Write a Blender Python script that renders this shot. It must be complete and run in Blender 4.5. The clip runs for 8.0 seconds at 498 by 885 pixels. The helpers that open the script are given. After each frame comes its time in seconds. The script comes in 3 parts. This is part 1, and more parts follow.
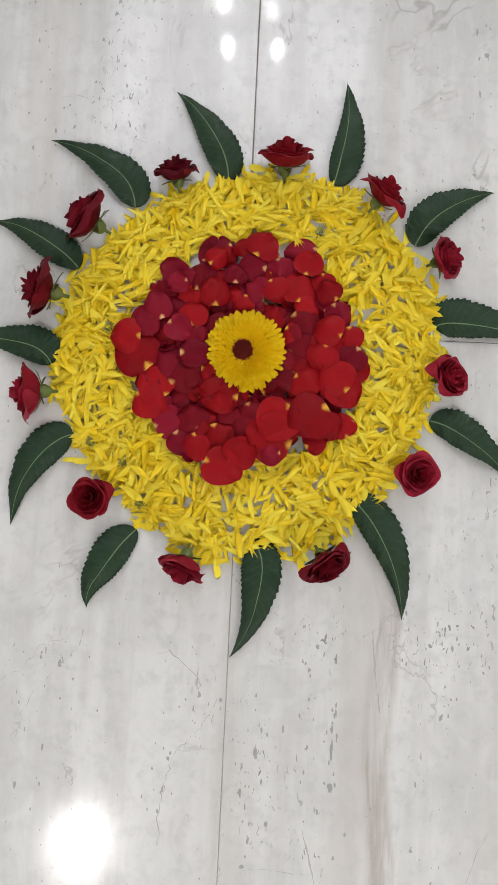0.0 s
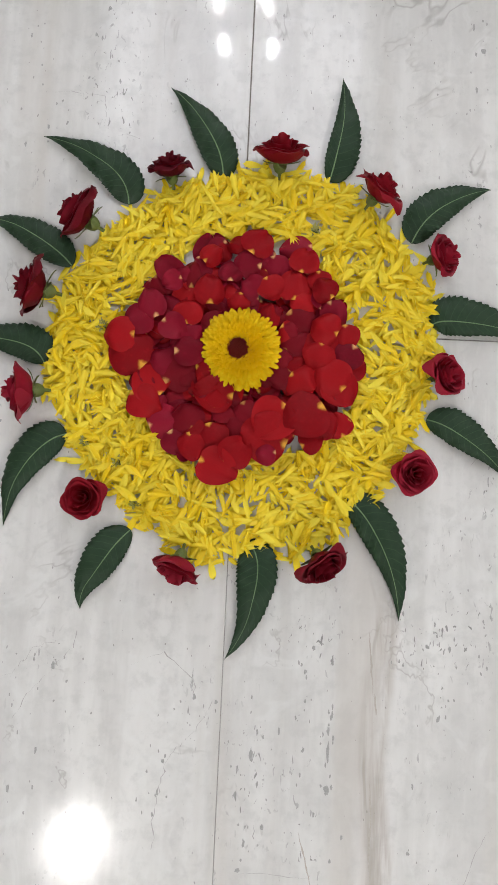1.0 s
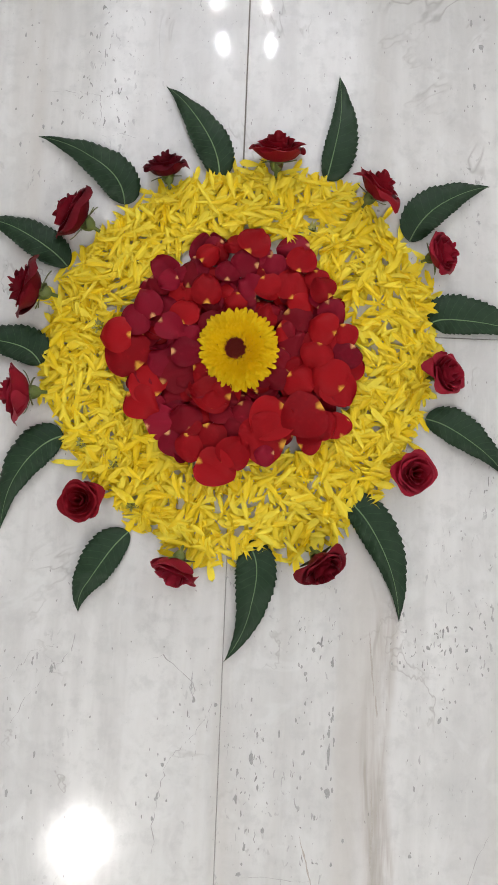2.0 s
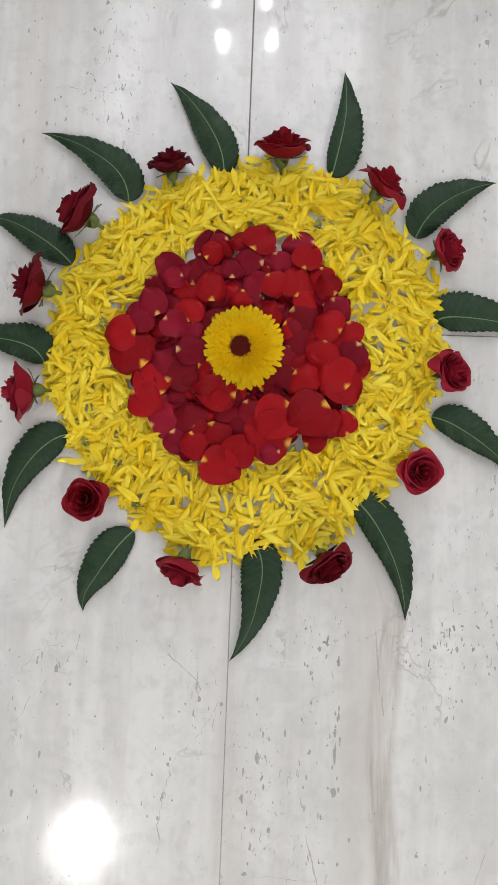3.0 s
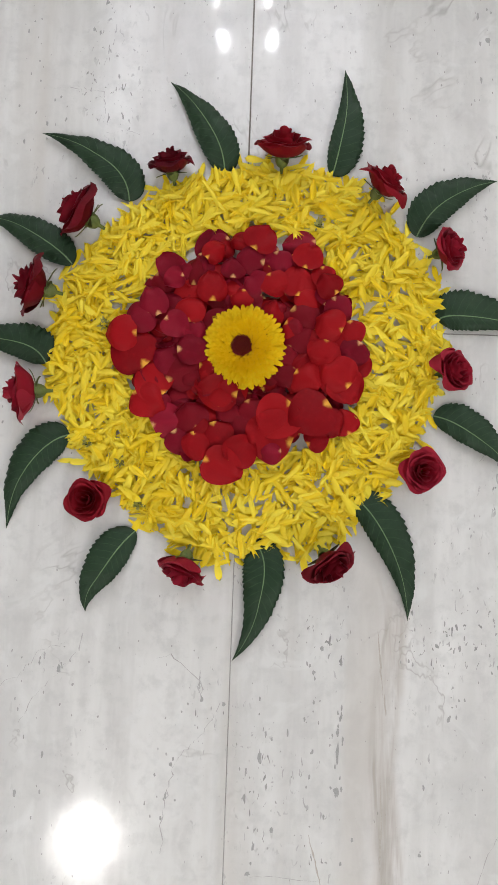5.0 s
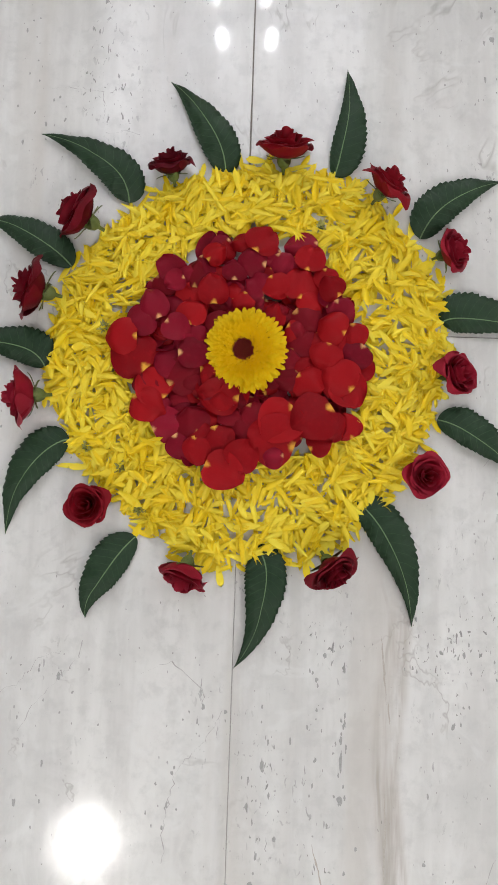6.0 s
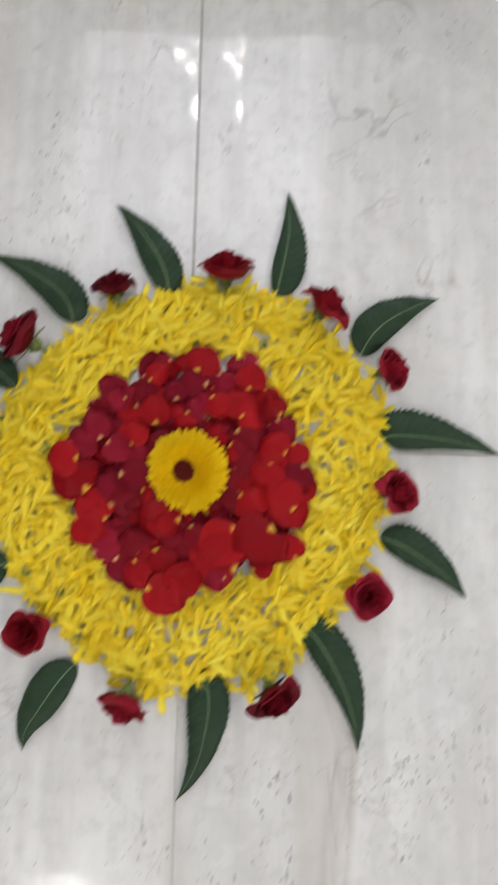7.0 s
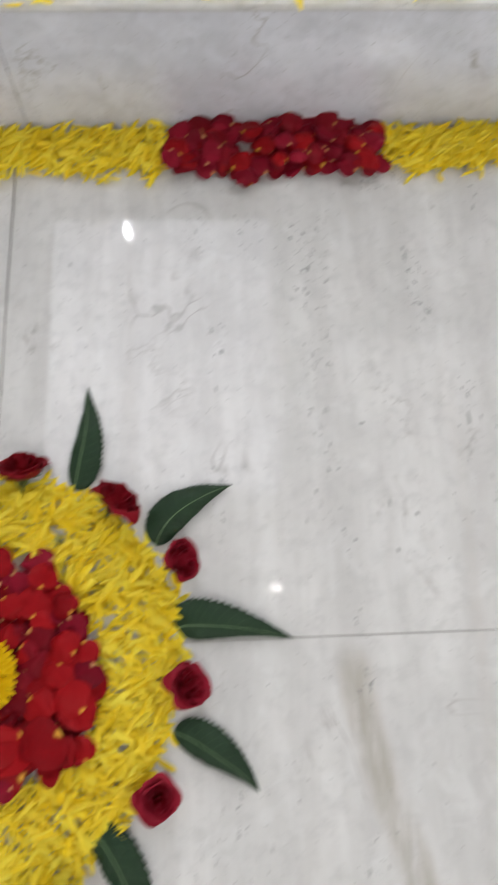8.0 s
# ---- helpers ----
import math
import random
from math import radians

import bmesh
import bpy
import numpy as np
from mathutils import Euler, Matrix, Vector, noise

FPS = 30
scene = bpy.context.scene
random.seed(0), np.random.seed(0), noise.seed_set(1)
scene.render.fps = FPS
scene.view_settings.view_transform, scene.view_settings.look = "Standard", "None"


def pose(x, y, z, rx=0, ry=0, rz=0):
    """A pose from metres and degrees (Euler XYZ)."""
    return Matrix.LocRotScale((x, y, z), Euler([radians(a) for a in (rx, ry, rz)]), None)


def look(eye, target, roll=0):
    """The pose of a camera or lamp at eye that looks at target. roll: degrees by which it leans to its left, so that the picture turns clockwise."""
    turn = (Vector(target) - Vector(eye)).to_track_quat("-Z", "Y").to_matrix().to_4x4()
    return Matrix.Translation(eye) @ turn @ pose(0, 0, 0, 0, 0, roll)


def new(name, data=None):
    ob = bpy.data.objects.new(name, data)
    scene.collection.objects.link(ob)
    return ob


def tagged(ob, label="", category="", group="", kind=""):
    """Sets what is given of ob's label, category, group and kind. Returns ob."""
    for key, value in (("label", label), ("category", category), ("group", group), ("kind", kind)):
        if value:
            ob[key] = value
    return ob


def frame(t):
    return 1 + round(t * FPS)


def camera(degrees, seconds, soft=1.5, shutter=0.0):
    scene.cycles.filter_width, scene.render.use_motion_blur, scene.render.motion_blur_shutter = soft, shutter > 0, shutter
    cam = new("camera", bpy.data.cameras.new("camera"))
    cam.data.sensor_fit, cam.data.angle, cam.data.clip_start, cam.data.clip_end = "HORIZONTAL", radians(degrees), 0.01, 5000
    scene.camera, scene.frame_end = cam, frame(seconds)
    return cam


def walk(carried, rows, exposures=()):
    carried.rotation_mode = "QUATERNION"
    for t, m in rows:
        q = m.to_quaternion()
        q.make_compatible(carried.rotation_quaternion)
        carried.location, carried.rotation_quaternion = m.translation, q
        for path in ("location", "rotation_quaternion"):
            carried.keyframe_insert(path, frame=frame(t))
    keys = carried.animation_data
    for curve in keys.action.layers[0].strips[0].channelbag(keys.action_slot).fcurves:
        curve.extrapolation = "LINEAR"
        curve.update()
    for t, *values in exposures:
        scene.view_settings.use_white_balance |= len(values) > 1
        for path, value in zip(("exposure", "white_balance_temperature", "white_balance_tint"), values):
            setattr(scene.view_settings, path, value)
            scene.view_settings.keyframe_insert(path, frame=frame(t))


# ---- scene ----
cam = camera(38.5, 8.0, shutter=0.6)
PATH = [
    (0, (0.016, -0.15, 0.609), (0.007, 0.099, -1.375), 0.6),
    (0.5, (0.014, -0.151, 0.606), (0.009, 0.097, -1.378), 1.5),
    (1, (0.017, -0.149, 0.603), (0.018, 0.098, -1.382), 2.8),
    (1.5, (0.02, -0.148, 0.601), (0.019, 0.099, -1.384), 2.1),
    (3, (0.016, -0.146, 0.596), (0.011, 0.091, -1.39), 0.9),
    (3.5, (0.012, -0.146, 0.597), (0.008, 0.089, -1.389), 1.2),
    (4, (0.014, -0.146, 0.596), (0.005, 0.09, -1.39), 0.1),
    (4.5, (0.017, -0.146, 0.596), (0.006, 0.09, -1.39), -0.7),
    (6, (0.014, -0.141, 0.589), (0.006, 0.093, -1.397), -0.1),
    (6.5, (0.02, -0.123, 0.584), (0.003, 0.134, -1.4), -2.2),
    (7, (0.049, -0.078, 0.597), (0.075, 0.279, -1.371), 5.3),
    (7.2, (0.085, -0.051, 0.607), (0.077, 0.339, -1.354), -0.5),
    (7.5, (0.133, -0.03, 0.621), (0.137, 0.449, -1.32), 0.3),
    (8, (0.212, 0.004, 0.641), (0.294, 0.596, -1.267), 5.9),
]
walk(cam, [(t, look(eye, target, roll)) for t, eye, target, roll in PATH], [(0.0, -0.11), (6.5, -0.13), (7.5, -0.09), (8.0, -0.19)])

# ---- world ----
world = bpy.data.worlds.new("room_dark")
scene.world = world
world.use_nodes = True
world.node_tree.nodes["Background"].inputs[0].default_value = (0.8, 0.85, 0.9, 1)
world.node_tree.nodes["Background"].inputs[1].default_value = 0.05

# The room, north and south strengths belong to added fill lights.
LAMP_COOL, LAMP_WARM, LAMP_SPOT, FILL_ROOM, FILL_NORTH = 170.0, 160.0, 130.0, 80.0, 82.0
LAMP_PANEL, LAMP_HALO, FILL_SOUTH = 1.85, 5.0, 208.0
CEILING = 2.75
RISER_Y, NOSE_Y, STEP = 0.562, 0.554, 0.158
JX, JY, TILE, LONG, GAP = 0.0045, 0.024, 0.61, 1.22, 0.0010


# ---- material helpers ----
class Nodes:
    """A short way to write node trees."""

    def __init__(self, name):
        self.mat = bpy.data.materials.new(name)
        self.mat.use_nodes = True
        self.tree = self.mat.node_tree
        self.bsdf = self.tree.nodes["Principled BSDF"]

    def put(self, socket, value):
        if isinstance(value, bpy.types.NodeSocket):
            self.tree.links.new(value, socket)
        elif isinstance(value, tuple) and len(value) == 3 and socket.type == "RGBA":
            socket.default_value = (*value, 1)
        else:
            socket.default_value = value

    def node(self, kind, out, **ins):
        n = self.tree.nodes.new(kind)
        for k, v in ins.items():
            self.put(n.inputs[k.replace("_", " ")], v)
        return n.outputs[out]

    def math(self, op, a, b=0.0, c=0.0, clamp=False):
        n = self.tree.nodes.new("ShaderNodeMath")
        n.operation, n.use_clamp = op, clamp
        for i, v in enumerate((a, b, c)):
            self.put(n.inputs[i], v)
        return n.outputs[0]

    def mix(self, f, a, b, kind="MIX"):
        n = self.tree.nodes.new("ShaderNodeMix")
        n.data_type, n.blend_type = "RGBA", kind
        self.put(n.inputs[0], f)
        self.put(n.inputs[6], a)
        self.put(n.inputs[7], b)
        return n.outputs[2]

    def step(self, v, lo, hi, top=1.0):
        n = self.tree.nodes.new("ShaderNodeMapRange")
        n.interpolation_type = "SMOOTHSTEP"
        for i, x in enumerate((v, lo, hi, 0.0, top)):
            self.put(n.inputs[i], x)
        return n.outputs[0]

    def where(self, scale=(1, 1, 1), turn=(0, 0, 0), kind="ShaderNodeNewGeometry", out="Position"):
        n = self.tree.nodes.new("ShaderNodeMapping")
        n.inputs["Scale"].default_value = scale
        n.inputs["Rotation"].default_value = turn
        src = self.tree.nodes.new(kind)
        self.tree.links.new(src.outputs[out], n.inputs[0])
        return n.outputs[0]

    def noise(self, vector, scale, detail=3.0, rough=0.55, warp=0.0):
        return self.node("ShaderNodeTexNoise", 0, Vector=vector, Scale=scale, Detail=detail, Roughness=rough, Distortion=warp)

    def bump(self, height, strength, distance):
        return self.node("ShaderNodeBump", 0, Height=height, Strength=strength, Distance=distance)

    def done(self, **ins):
        for k, v in ins.items():
            self.put(self.bsdf.inputs[k.replace("_", " ")], v)
        return self.mat


def plain(name, colour, rough=0.5, metallic=0.0, grain=60.0, spread=0.12):
    n = Nodes(name)
    f = n.noise(n.where(), grain)
    dark = tuple(c * (1 - spread) for c in colour)
    return n.done(Base_Color=n.mix(f, dark, colour), Roughness=rough, Metallic=metallic, Normal=n.bump(f, 0.15, 0.002))


def marble(name, along, brown=True, tint=None):
    """Off-white vein-cut stone with streaks, filled pits and hairline veins. along: scale that stretches the streaks."""
    n = Nodes(name)
    p = n.where()
    streak = n.noise(n.where(along), 26, 4, 0.6, 0.3)
    fine = n.noise(n.where(along), 95, 3, 0.6)
    cloud = n.noise(p, 7, 4, 0.6, 0.6)
    mottle = n.noise(p, 60, 4, 0.65)
    colour = n.mix(n.step(streak, 0.3, 0.7), (0.69, 0.675, 0.665), (0.565, 0.55, 0.54))
    colour = n.mix(n.step(cloud, 0.42, 0.70, 0.6), colour, (0.53, 0.522, 0.515))
    colour = n.mix(n.step(fine, 0.55, 0.75, 0.35), colour, (0.70, 0.69, 0.67))
    colour = n.mix(n.step(mottle, 0.46, 0.68, 0.5), colour, (0.505, 0.497, 0.492))
    patch = n.noise(n.where((1, 0.45, 1)), 34, 5, 0.7, 0.5)
    colour = n.mix(n.step(patch, 0.50, 0.66, 0.28), colour, (0.72, 0.712, 0.71))
    colour = n.mix(n.step(patch, 0.46, 0.34, 0.22), colour, (0.47, 0.455, 0.455))
    white = n.noise(n.where((1, 1, 1), (0, 0, 0.6)), 22, 3, 0.6, 1.2)
    colour = n.mix(n.step(white, 0.56, 0.70, 0.3), colour, (0.72, 0.715, 0.71))
    if tint:
        colour = n.mix(1.0, colour, tint, "MULTIPLY")
    # hairline veins
    vein = n.noise(n.where((1, 0.7, 1), (0, 0, 0.5)), 5.5, 5, 0.6, 0.9)
    line = n.math("SUBTRACT", 1.0, n.math("MULTIPLY", n.math("ABSOLUTE", n.math("SUBTRACT", vein, 0.5)), 120.0), clamp=True)
    line = n.math("MULTIPLY", line, n.step(n.noise(p, 9, 2), 0.5, 0.62))
    colour = n.mix(n.math("MULTIPLY", line, 0.6), colour, (0.33, 0.31, 0.29))
    if brown:
        xyz = n.tree.nodes.new("ShaderNodeSeparateXYZ")
        n.tree.links.new(p, xyz.inputs[0])
        x, y = xyz.outputs[0], xyz.outputs[1]
        wob = n.math("MULTIPLY", n.math("SUBTRACT", n.noise(n.where((0.15, 1, 1)), 6, 3), 0.5), 0.05)
        off = n.math("ADD", n.math("SUBTRACT", x, 0.131), wob)
        band = n.step(n.math("ABSOLUTE", off), 0.016, 0.006)
        band = n.math("MULTIPLY", band, n.step(y, -0.17, -0.24))
        band = n.math("MULTIPLY", band, n.step(n.noise(n.where(along), 60, 4, 0.7), 0.3, 0.65, 0.75))
        colour = n.mix(band, colour, (0.36, 0.315, 0.27))
        edge = n.step(n.math("ABSOLUTE", n.math("ADD", off, 0.006)), 0.0022, 0.0004, 0.55)
        edge = n.math("MULTIPLY", edge, n.step(y, -0.17, -0.22))
        edge = n.math("MULTIPLY", edge, n.step(n.noise(n.where((1, 0.5, 1)), 22, 2), 0.45, 0.6))
        colour = n.mix(edge, colour, (0.27, 0.23, 0.19))
        bend = n.math("MULTIPLY", n.math("ADD", y, 0.08), 0.25)
        off = n.math("ADD", n.math("ADD", n.math("SUBTRACT", x, 0.340), bend), n.math("MULTIPLY", wob, 0.8))
        band = n.math("MULTIPLY", n.step(n.math("ABSOLUTE", off), 0.020, 0.004), n.step(y, 0.024, -0.01))
        band = n.math("MULTIPLY", band, n.step(n.noise(n.where(along, (0, 0, 0.25)), 70, 4, 0.7), 0.30, 0.60, 0.85))
        colour = n.mix(band, colour, (0.385, 0.355, 0.30))
        soft = n.step(n.noise(n.where((1, 0.06, 1)), 13, 3, 0.6), 0.56, 0.72, 0.45)
        colour = n.mix(soft, colour, (0.50, 0.465, 0.42))
    # filled pits in rows
    rows = n.step(n.noise(n.where(along), 17, 2, 0.5), 0.50, 0.60)
    clump = n.step(n.noise(p, 11, 2), 0.48, 0.60)
    cell = n.node("ShaderNodeTexNoise", 0, Vector=n.where((1, 0.45, 1)), Scale=260.0, Detail=3.0, Roughness=0.5, Distortion=0.8)
    pit = n.math("MULTIPLY", n.step(cell, 0.62, 0.66, 1.0 if brown else 0.25), n.math("MULTIPLY", rows, clump))
    colour = n.mix(n.math("MULTIPLY", pit, 0.85), colour, (0.22, 0.215, 0.21))
    specks = n.step(n.noise(n.where((1, 0.5, 1)), 330, 1), 0.73, 0.77, 0.7)
    colour = n.mix(specks, colour, (0.25, 0.24, 0.235))
    rough = n.math("ADD", 0.038, n.math("MULTIPLY", n.step(n.noise(p, 14, 4, 0.65), 0.3, 0.8), 0.05))
    wave = n.noise(p, 9, 1)
    return n.done(Base_Color=colour, Roughness=rough, IOR=1.56, Coat_Weight=0.25, Coat_Roughness=0.24, Normal=n.bump(n.math("ADD", wave, n.math("MULTIPLY", pit, -0.05)), 0.06, 0.004))


def petal_material(name, inner, outer, tip, rough=0.5, island=False, gloss=0.12, through_light=0.08, base=0.0):
    """Soft petal: colour drifts from piece to piece and along the piece; UV y runs from base to tip."""
    n = Nodes(name)
    uv = n.tree.nodes.new("ShaderNodeUVMap")
    uv.uv_map = "UVMap"
    sep = n.tree.nodes.new("ShaderNodeSeparateXYZ")
    n.tree.links.new(uv.outputs[0], sep.inputs[0])
    u, v = sep.outputs[0], sep.outputs[1]
    src = n.tree.nodes.new("ShaderNodeNewGeometry" if island else "ShaderNodeObjectInfo")
    rnd = src.outputs["Random Per Island" if island else "Random"]
    lines = n.node("ShaderNodeTexNoise", 0, Vector=n.where((22, 1.2, 1), kind="ShaderNodeUVMap", out="UV"), Scale=1.6, Detail=3.0)
    spots = n.noise(n.where(), 240, 3)
    colour = n.mix(rnd, outer, tip)
    colour = n.mix(n.math("MULTIPLY", lines, 0.22), colour, tuple(c * 0.7 for c in outer))
    colour = n.mix(n.step(spots, 0.5, 0.8, 0.3), colour, tip)
    ragged = n.math("ADD", v, n.math("MULTIPLY", n.math("SUBTRACT", spots, 0.5), 0.12))
    side = n.math("MULTIPLY", n.math("ABSOLUTE", n.math("SUBTRACT", u, 0.5)), 0.35 + 22 * base)
    foot = n.math("ADD", n.math("ADD", ragged, side), n.math("MULTIPLY", rnd, 2 * base))
    colour = n.mix(n.step(foot, 0.18 + base, 0.07, 0.85), colour, inner)
    thin = n.node("ShaderNodeBsdfTranslucent", 0, Color=colour)
    both = n.tree.nodes.new("ShaderNodeMixShader")
    both.inputs[0].default_value = through_light
    n.tree.links.new(n.bsdf.outputs[0], both.inputs[1])
    n.tree.links.new(thin, both.inputs[2])
    n.tree.links.new(both.outputs[0], n.tree.nodes["Material Output"].inputs[0])
    return n.done(Base_Color=colour, Roughness=rough, Specular_IOR_Level=gloss, Normal=n.bump(n.math("ADD", lines, n.math("MULTIPLY", spots, 0.6)), 0.3, 0.0005))


def leaf_material(name, colour, pale):
    n = Nodes(name)
    rnd = n.node("ShaderNodeObjectInfo", "Random")
    a = n.noise(n.where(), 90, 4, 0.6)
    b = n.noise(n.where(), 420, 2)
    base = n.mix(rnd, colour, tuple(c * 1.25 for c in colour))
    base = n.mix(n.step(a, 0.4, 0.75, 0.6), base, pale)
    base = n.mix(n.step(b, 0.55, 0.75, 0.3), base, tuple(c * 0.5 for c in colour))
    return n.done(Base_Color=base, Roughness=n.math("ADD", 0.38, n.math("MULTIPLY", a, 0.2)), Normal=n.bump(b, 0.25, 0.0005), Specular_IOR_Level=0.22)


def lamp_material(name, colour, strength):
    n = Nodes(name)
    return n.done(Base_Color=(0.8, 0.8, 0.8), Emission_Color=colour, Emission_Strength=strength)


stone = marble("floor_stone", (1, 0.10, 1), tint=(0.985, 0.995, 0.975))
riser_stone = marble("riser_stone", (0.35, 1, 0.5), brown=False, tint=(1.09, 1.13, 1.22))
grout = plain("grout", (0.20, 0.175, 0.15), 0.9, grain=300)
wall_paint = plain("wall_paint", (0.78, 0.78, 0.77), 0.7)
ceiling_paint = plain("ceiling_paint", (0.82, 0.82, 0.82), 0.8)
metal_white = plain("white_metal", (0.75, 0.75, 0.75), 0.4)
glow_cool = lamp_material("lamp_glass_cool", (0.90, 0.94, 1.0), LAMP_COOL)
glow_warm = lamp_material("lamp_glass_warm", (1.0, 0.965, 0.93), LAMP_WARM)
glow_spot = lamp_material("lamp_glass_spot", (1.0, 0.98, 0.95), LAMP_SPOT)
fill_north = lamp_material("fill_glow_north", (0.94, 0.95, 1.0), FILL_NORTH)
glow_panel = lamp_material("lamp_glass_panel", (0.86, 0.875, 1.0), LAMP_PANEL)
glow_halo = lamp_material("lamp_halo_glow", (1.0, 0.965, 0.94), LAMP_HALO)
fill_south = lamp_material("fill_glow_south", (1.0, 0.985, 0.97), FILL_SOUTH)
fill_room = lamp_material("fill_glow_room", (0.98, 0.975, 1.0), FILL_ROOM)
yellow = petal_material("yellow_petal", (0.78, 0.66, 0.26), (0.94, 0.69, 0.008), (0.99, 0.85, 0.075), 0.42, True, 0.35, 0.30)
yellow_single = petal_material("yellow_stray_petal", (0.78, 0.66, 0.26), (0.94, 0.69, 0.008), (0.99, 0.85, 0.075), 0.42, False, 0.35, 0.22)
mum_yellow = petal_material("mum_petal", (0.70, 0.40, 0.01), (0.95, 0.65, 0.006), (0.99, 0.77, 0.02), 0.5, False, 0.15, 0.25)
scarlet = petal_material("scarlet_petal", (0.80, 0.42, 0.05), (0.21, 0.003, 0.006), (0.35, 0.007, 0.010), 0.42, gloss=0.08, base=0.015)
crimson = petal_material("crimson_petal", (0.75, 0.40, 0.16), (0.15, 0.003, 0.011), (0.28, 0.009, 0.026), 0.42, gloss=0.08, base=0.015)
maroon = petal_material("maroon_petal", (0.60, 0.30, 0.08), (0.14, 0.003, 0.008), (0.21, 0.006, 0.014), 0.45, gloss=0.08, base=0.015)
dark_rose = petal_material("dark_rose_petal", (0.10, 0.01, 0.01), (0.085, 0.003, 0.009), (0.14, 0.006, 0.014), 0.5)
red_rose = petal_material("red_rose_petal", (0.20, 0.02, 0.01), (0.21, 0.005, 0.012), (0.28, 0.010, 0.020), 0.48, through_light=0.25)
wine_rose = petal_material("wine_rose_petal", (0.14, 0.012, 0.010), (0.13, 0.004, 0.010), (0.20, 0.007, 0.017), 0.48, through_light=0.2)
pink_rose = petal_material("pink_rose_petal", (0.30, 0.03, 0.03), (0.28, 0.009, 0.024), (0.37, 0.022, 0.044), 0.48, through_light=0.25)
mum_bed = plain("floret_bases", (0.90, 0.58, 0.008), 0.7, grain=700, spread=0.35)
eye_red = plain("flower_eye", (0.34, 0.020, 0.010), 0.95, grain=900, spread=0.6)
leaf_green = leaf_material("leaf_green", (0.012, 0.030, 0.013), (0.021, 0.046, 0.021))
vein_green = leaf_material("vein_green", (0.12, 0.19, 0.09), (0.17, 0.24, 0.13))
calyx_green = leaf_material("calyx_green", (0.10, 0.13, 0.03), (0.17, 0.18, 0.07))
pale_green = leaf_material("pale_green", (0.30, 0.29, 0.07), (0.42, 0.40, 0.16))


# ---- mesh helpers ----
def mesh_of(name, verts, faces, material, uvs=None, smooth=True):
    me = bpy.data.meshes.new(name)
    me.from_pydata([tuple(v) for v in verts], [], faces)
    me.materials.append(material)
    me.polygons.foreach_set("use_smooth", [smooth] * len(me.polygons))
    if uvs is not None:
        layer = me.uv_layers.new(name="UVMap")
        idx = np.empty(len(me.loops), dtype=np.int32)
        me.loops.foreach_get("vertex_index", idx)
        layer.data.foreach_set("uv", np.asarray(uvs, dtype=np.float32)[idx].ravel())
    me.update()
    return me


def part(name, data, parent, label="", m=None):
    ob = new(name, data)
    ob.parent = parent
    if m is not None:
        ob.matrix_basis = m
    return tagged(ob, label)


def grid_faces(nu, nv, start=0):
    return [(start + j * nu + i, start + j * nu + i + 1, start + (j + 1) * nu + i + 1, start + (j + 1) * nu + i) for j in range(nv - 1) for i in range(nu - 1)]


def box(name, x0, x1, y0, y1, z0, z1, material, bevel=0.0):
    bm = bmesh.new()
    bmesh.ops.create_cube(bm, size=1, matrix=Matrix.Translation(((x0 + x1) / 2, (y0 + y1) / 2, (z0 + z1) / 2)) @ Matrix.Diagonal((x1 - x0, y1 - y0, z1 - z0, 1)))
    if bevel:
        bmesh.ops.bevel(bm, geom=bm.edges[:], offset=bevel, segments=2, affect="EDGES")
    me = bpy.data.meshes.new(name)
    bm.to_mesh(me)
    bm.free()
    me.materials.append(material)
    return me


def disc(name, radius, z0, z1, material, n=40, dome=0.0):
    rings = [(radius, z0), (radius, z1 - dome * 0.3)]
    rings += [(radius * math.cos(a), z1 - dome * 0.3 - dome * math.sin(a)) for a in (0.3, 0.7, 1.1)] if dome else []
    verts, faces = [], []
    for r, z in rings:
        verts += [(r * math.cos(2 * math.pi * i / n), r * math.sin(2 * math.pi * i / n), z) for i in range(n)]
    for k in range(len(rings) - 1):
        faces += [(k * n + i, k * n + (i + 1) % n, (k + 1) * n + (i + 1) % n, (k + 1) * n + i) for i in range(n)]
    faces += [tuple(range(n)), tuple(range((len(rings) - 1) * n, len(rings) * n))]
    return mesh_of(name, verts, faces, material, smooth=False)


# ---- the room ----
X0, X1, Y0, Y1 = -2.75, 3.05, -2.80, 5.0


def structure(name, data, label):
    return tagged(new(name, data), label, "structure", kind="structure")


floor = structure("floor", box("floor", X0, X1, Y0, RISER_Y + 0.02, -0.06, -0.0016, grout), "polished off-white stone tile floor with dark joints")
# The walls are out of view, added to close the room and bounce light.
structure("wall_south", box("wall_south", X0 - 0.15, X1 + 0.15, Y0 - 0.15, Y0, -0.06, CEILING, wall_paint), "unseen white wall added to close the room and bounce light")
structure("wall_north", box("wall_north", X0 - 0.15, X1 + 0.15, Y1, Y1 + 0.15, -0.06, CEILING, wall_paint), "unseen white wall added to close the room and bounce light")
structure("wall_west", box("wall_west", X0 - 0.15, X0, Y0, Y1, -0.06, CEILING, wall_paint), "unseen white wall added to close the room and bounce light")
structure("wall_east", box("wall_east", X1, X1 + 0.15, Y0, Y1, -0.06, CEILING, wall_paint), "unseen white wall added to close the room and bounce light")
structure("ceiling", box("ceiling", X0 - 0.15, X1 + 0.15, Y0 - 0.15, Y1 + 0.15, CEILING, CEILING + 0.12, ceiling_paint), "plain white ceiling")
step = structure("step", box("step", X0, X1, RISER_Y + 0.022, Y1, -0.06, STEP - 0.0072, grout), "grey stone step with an overhanging tread")
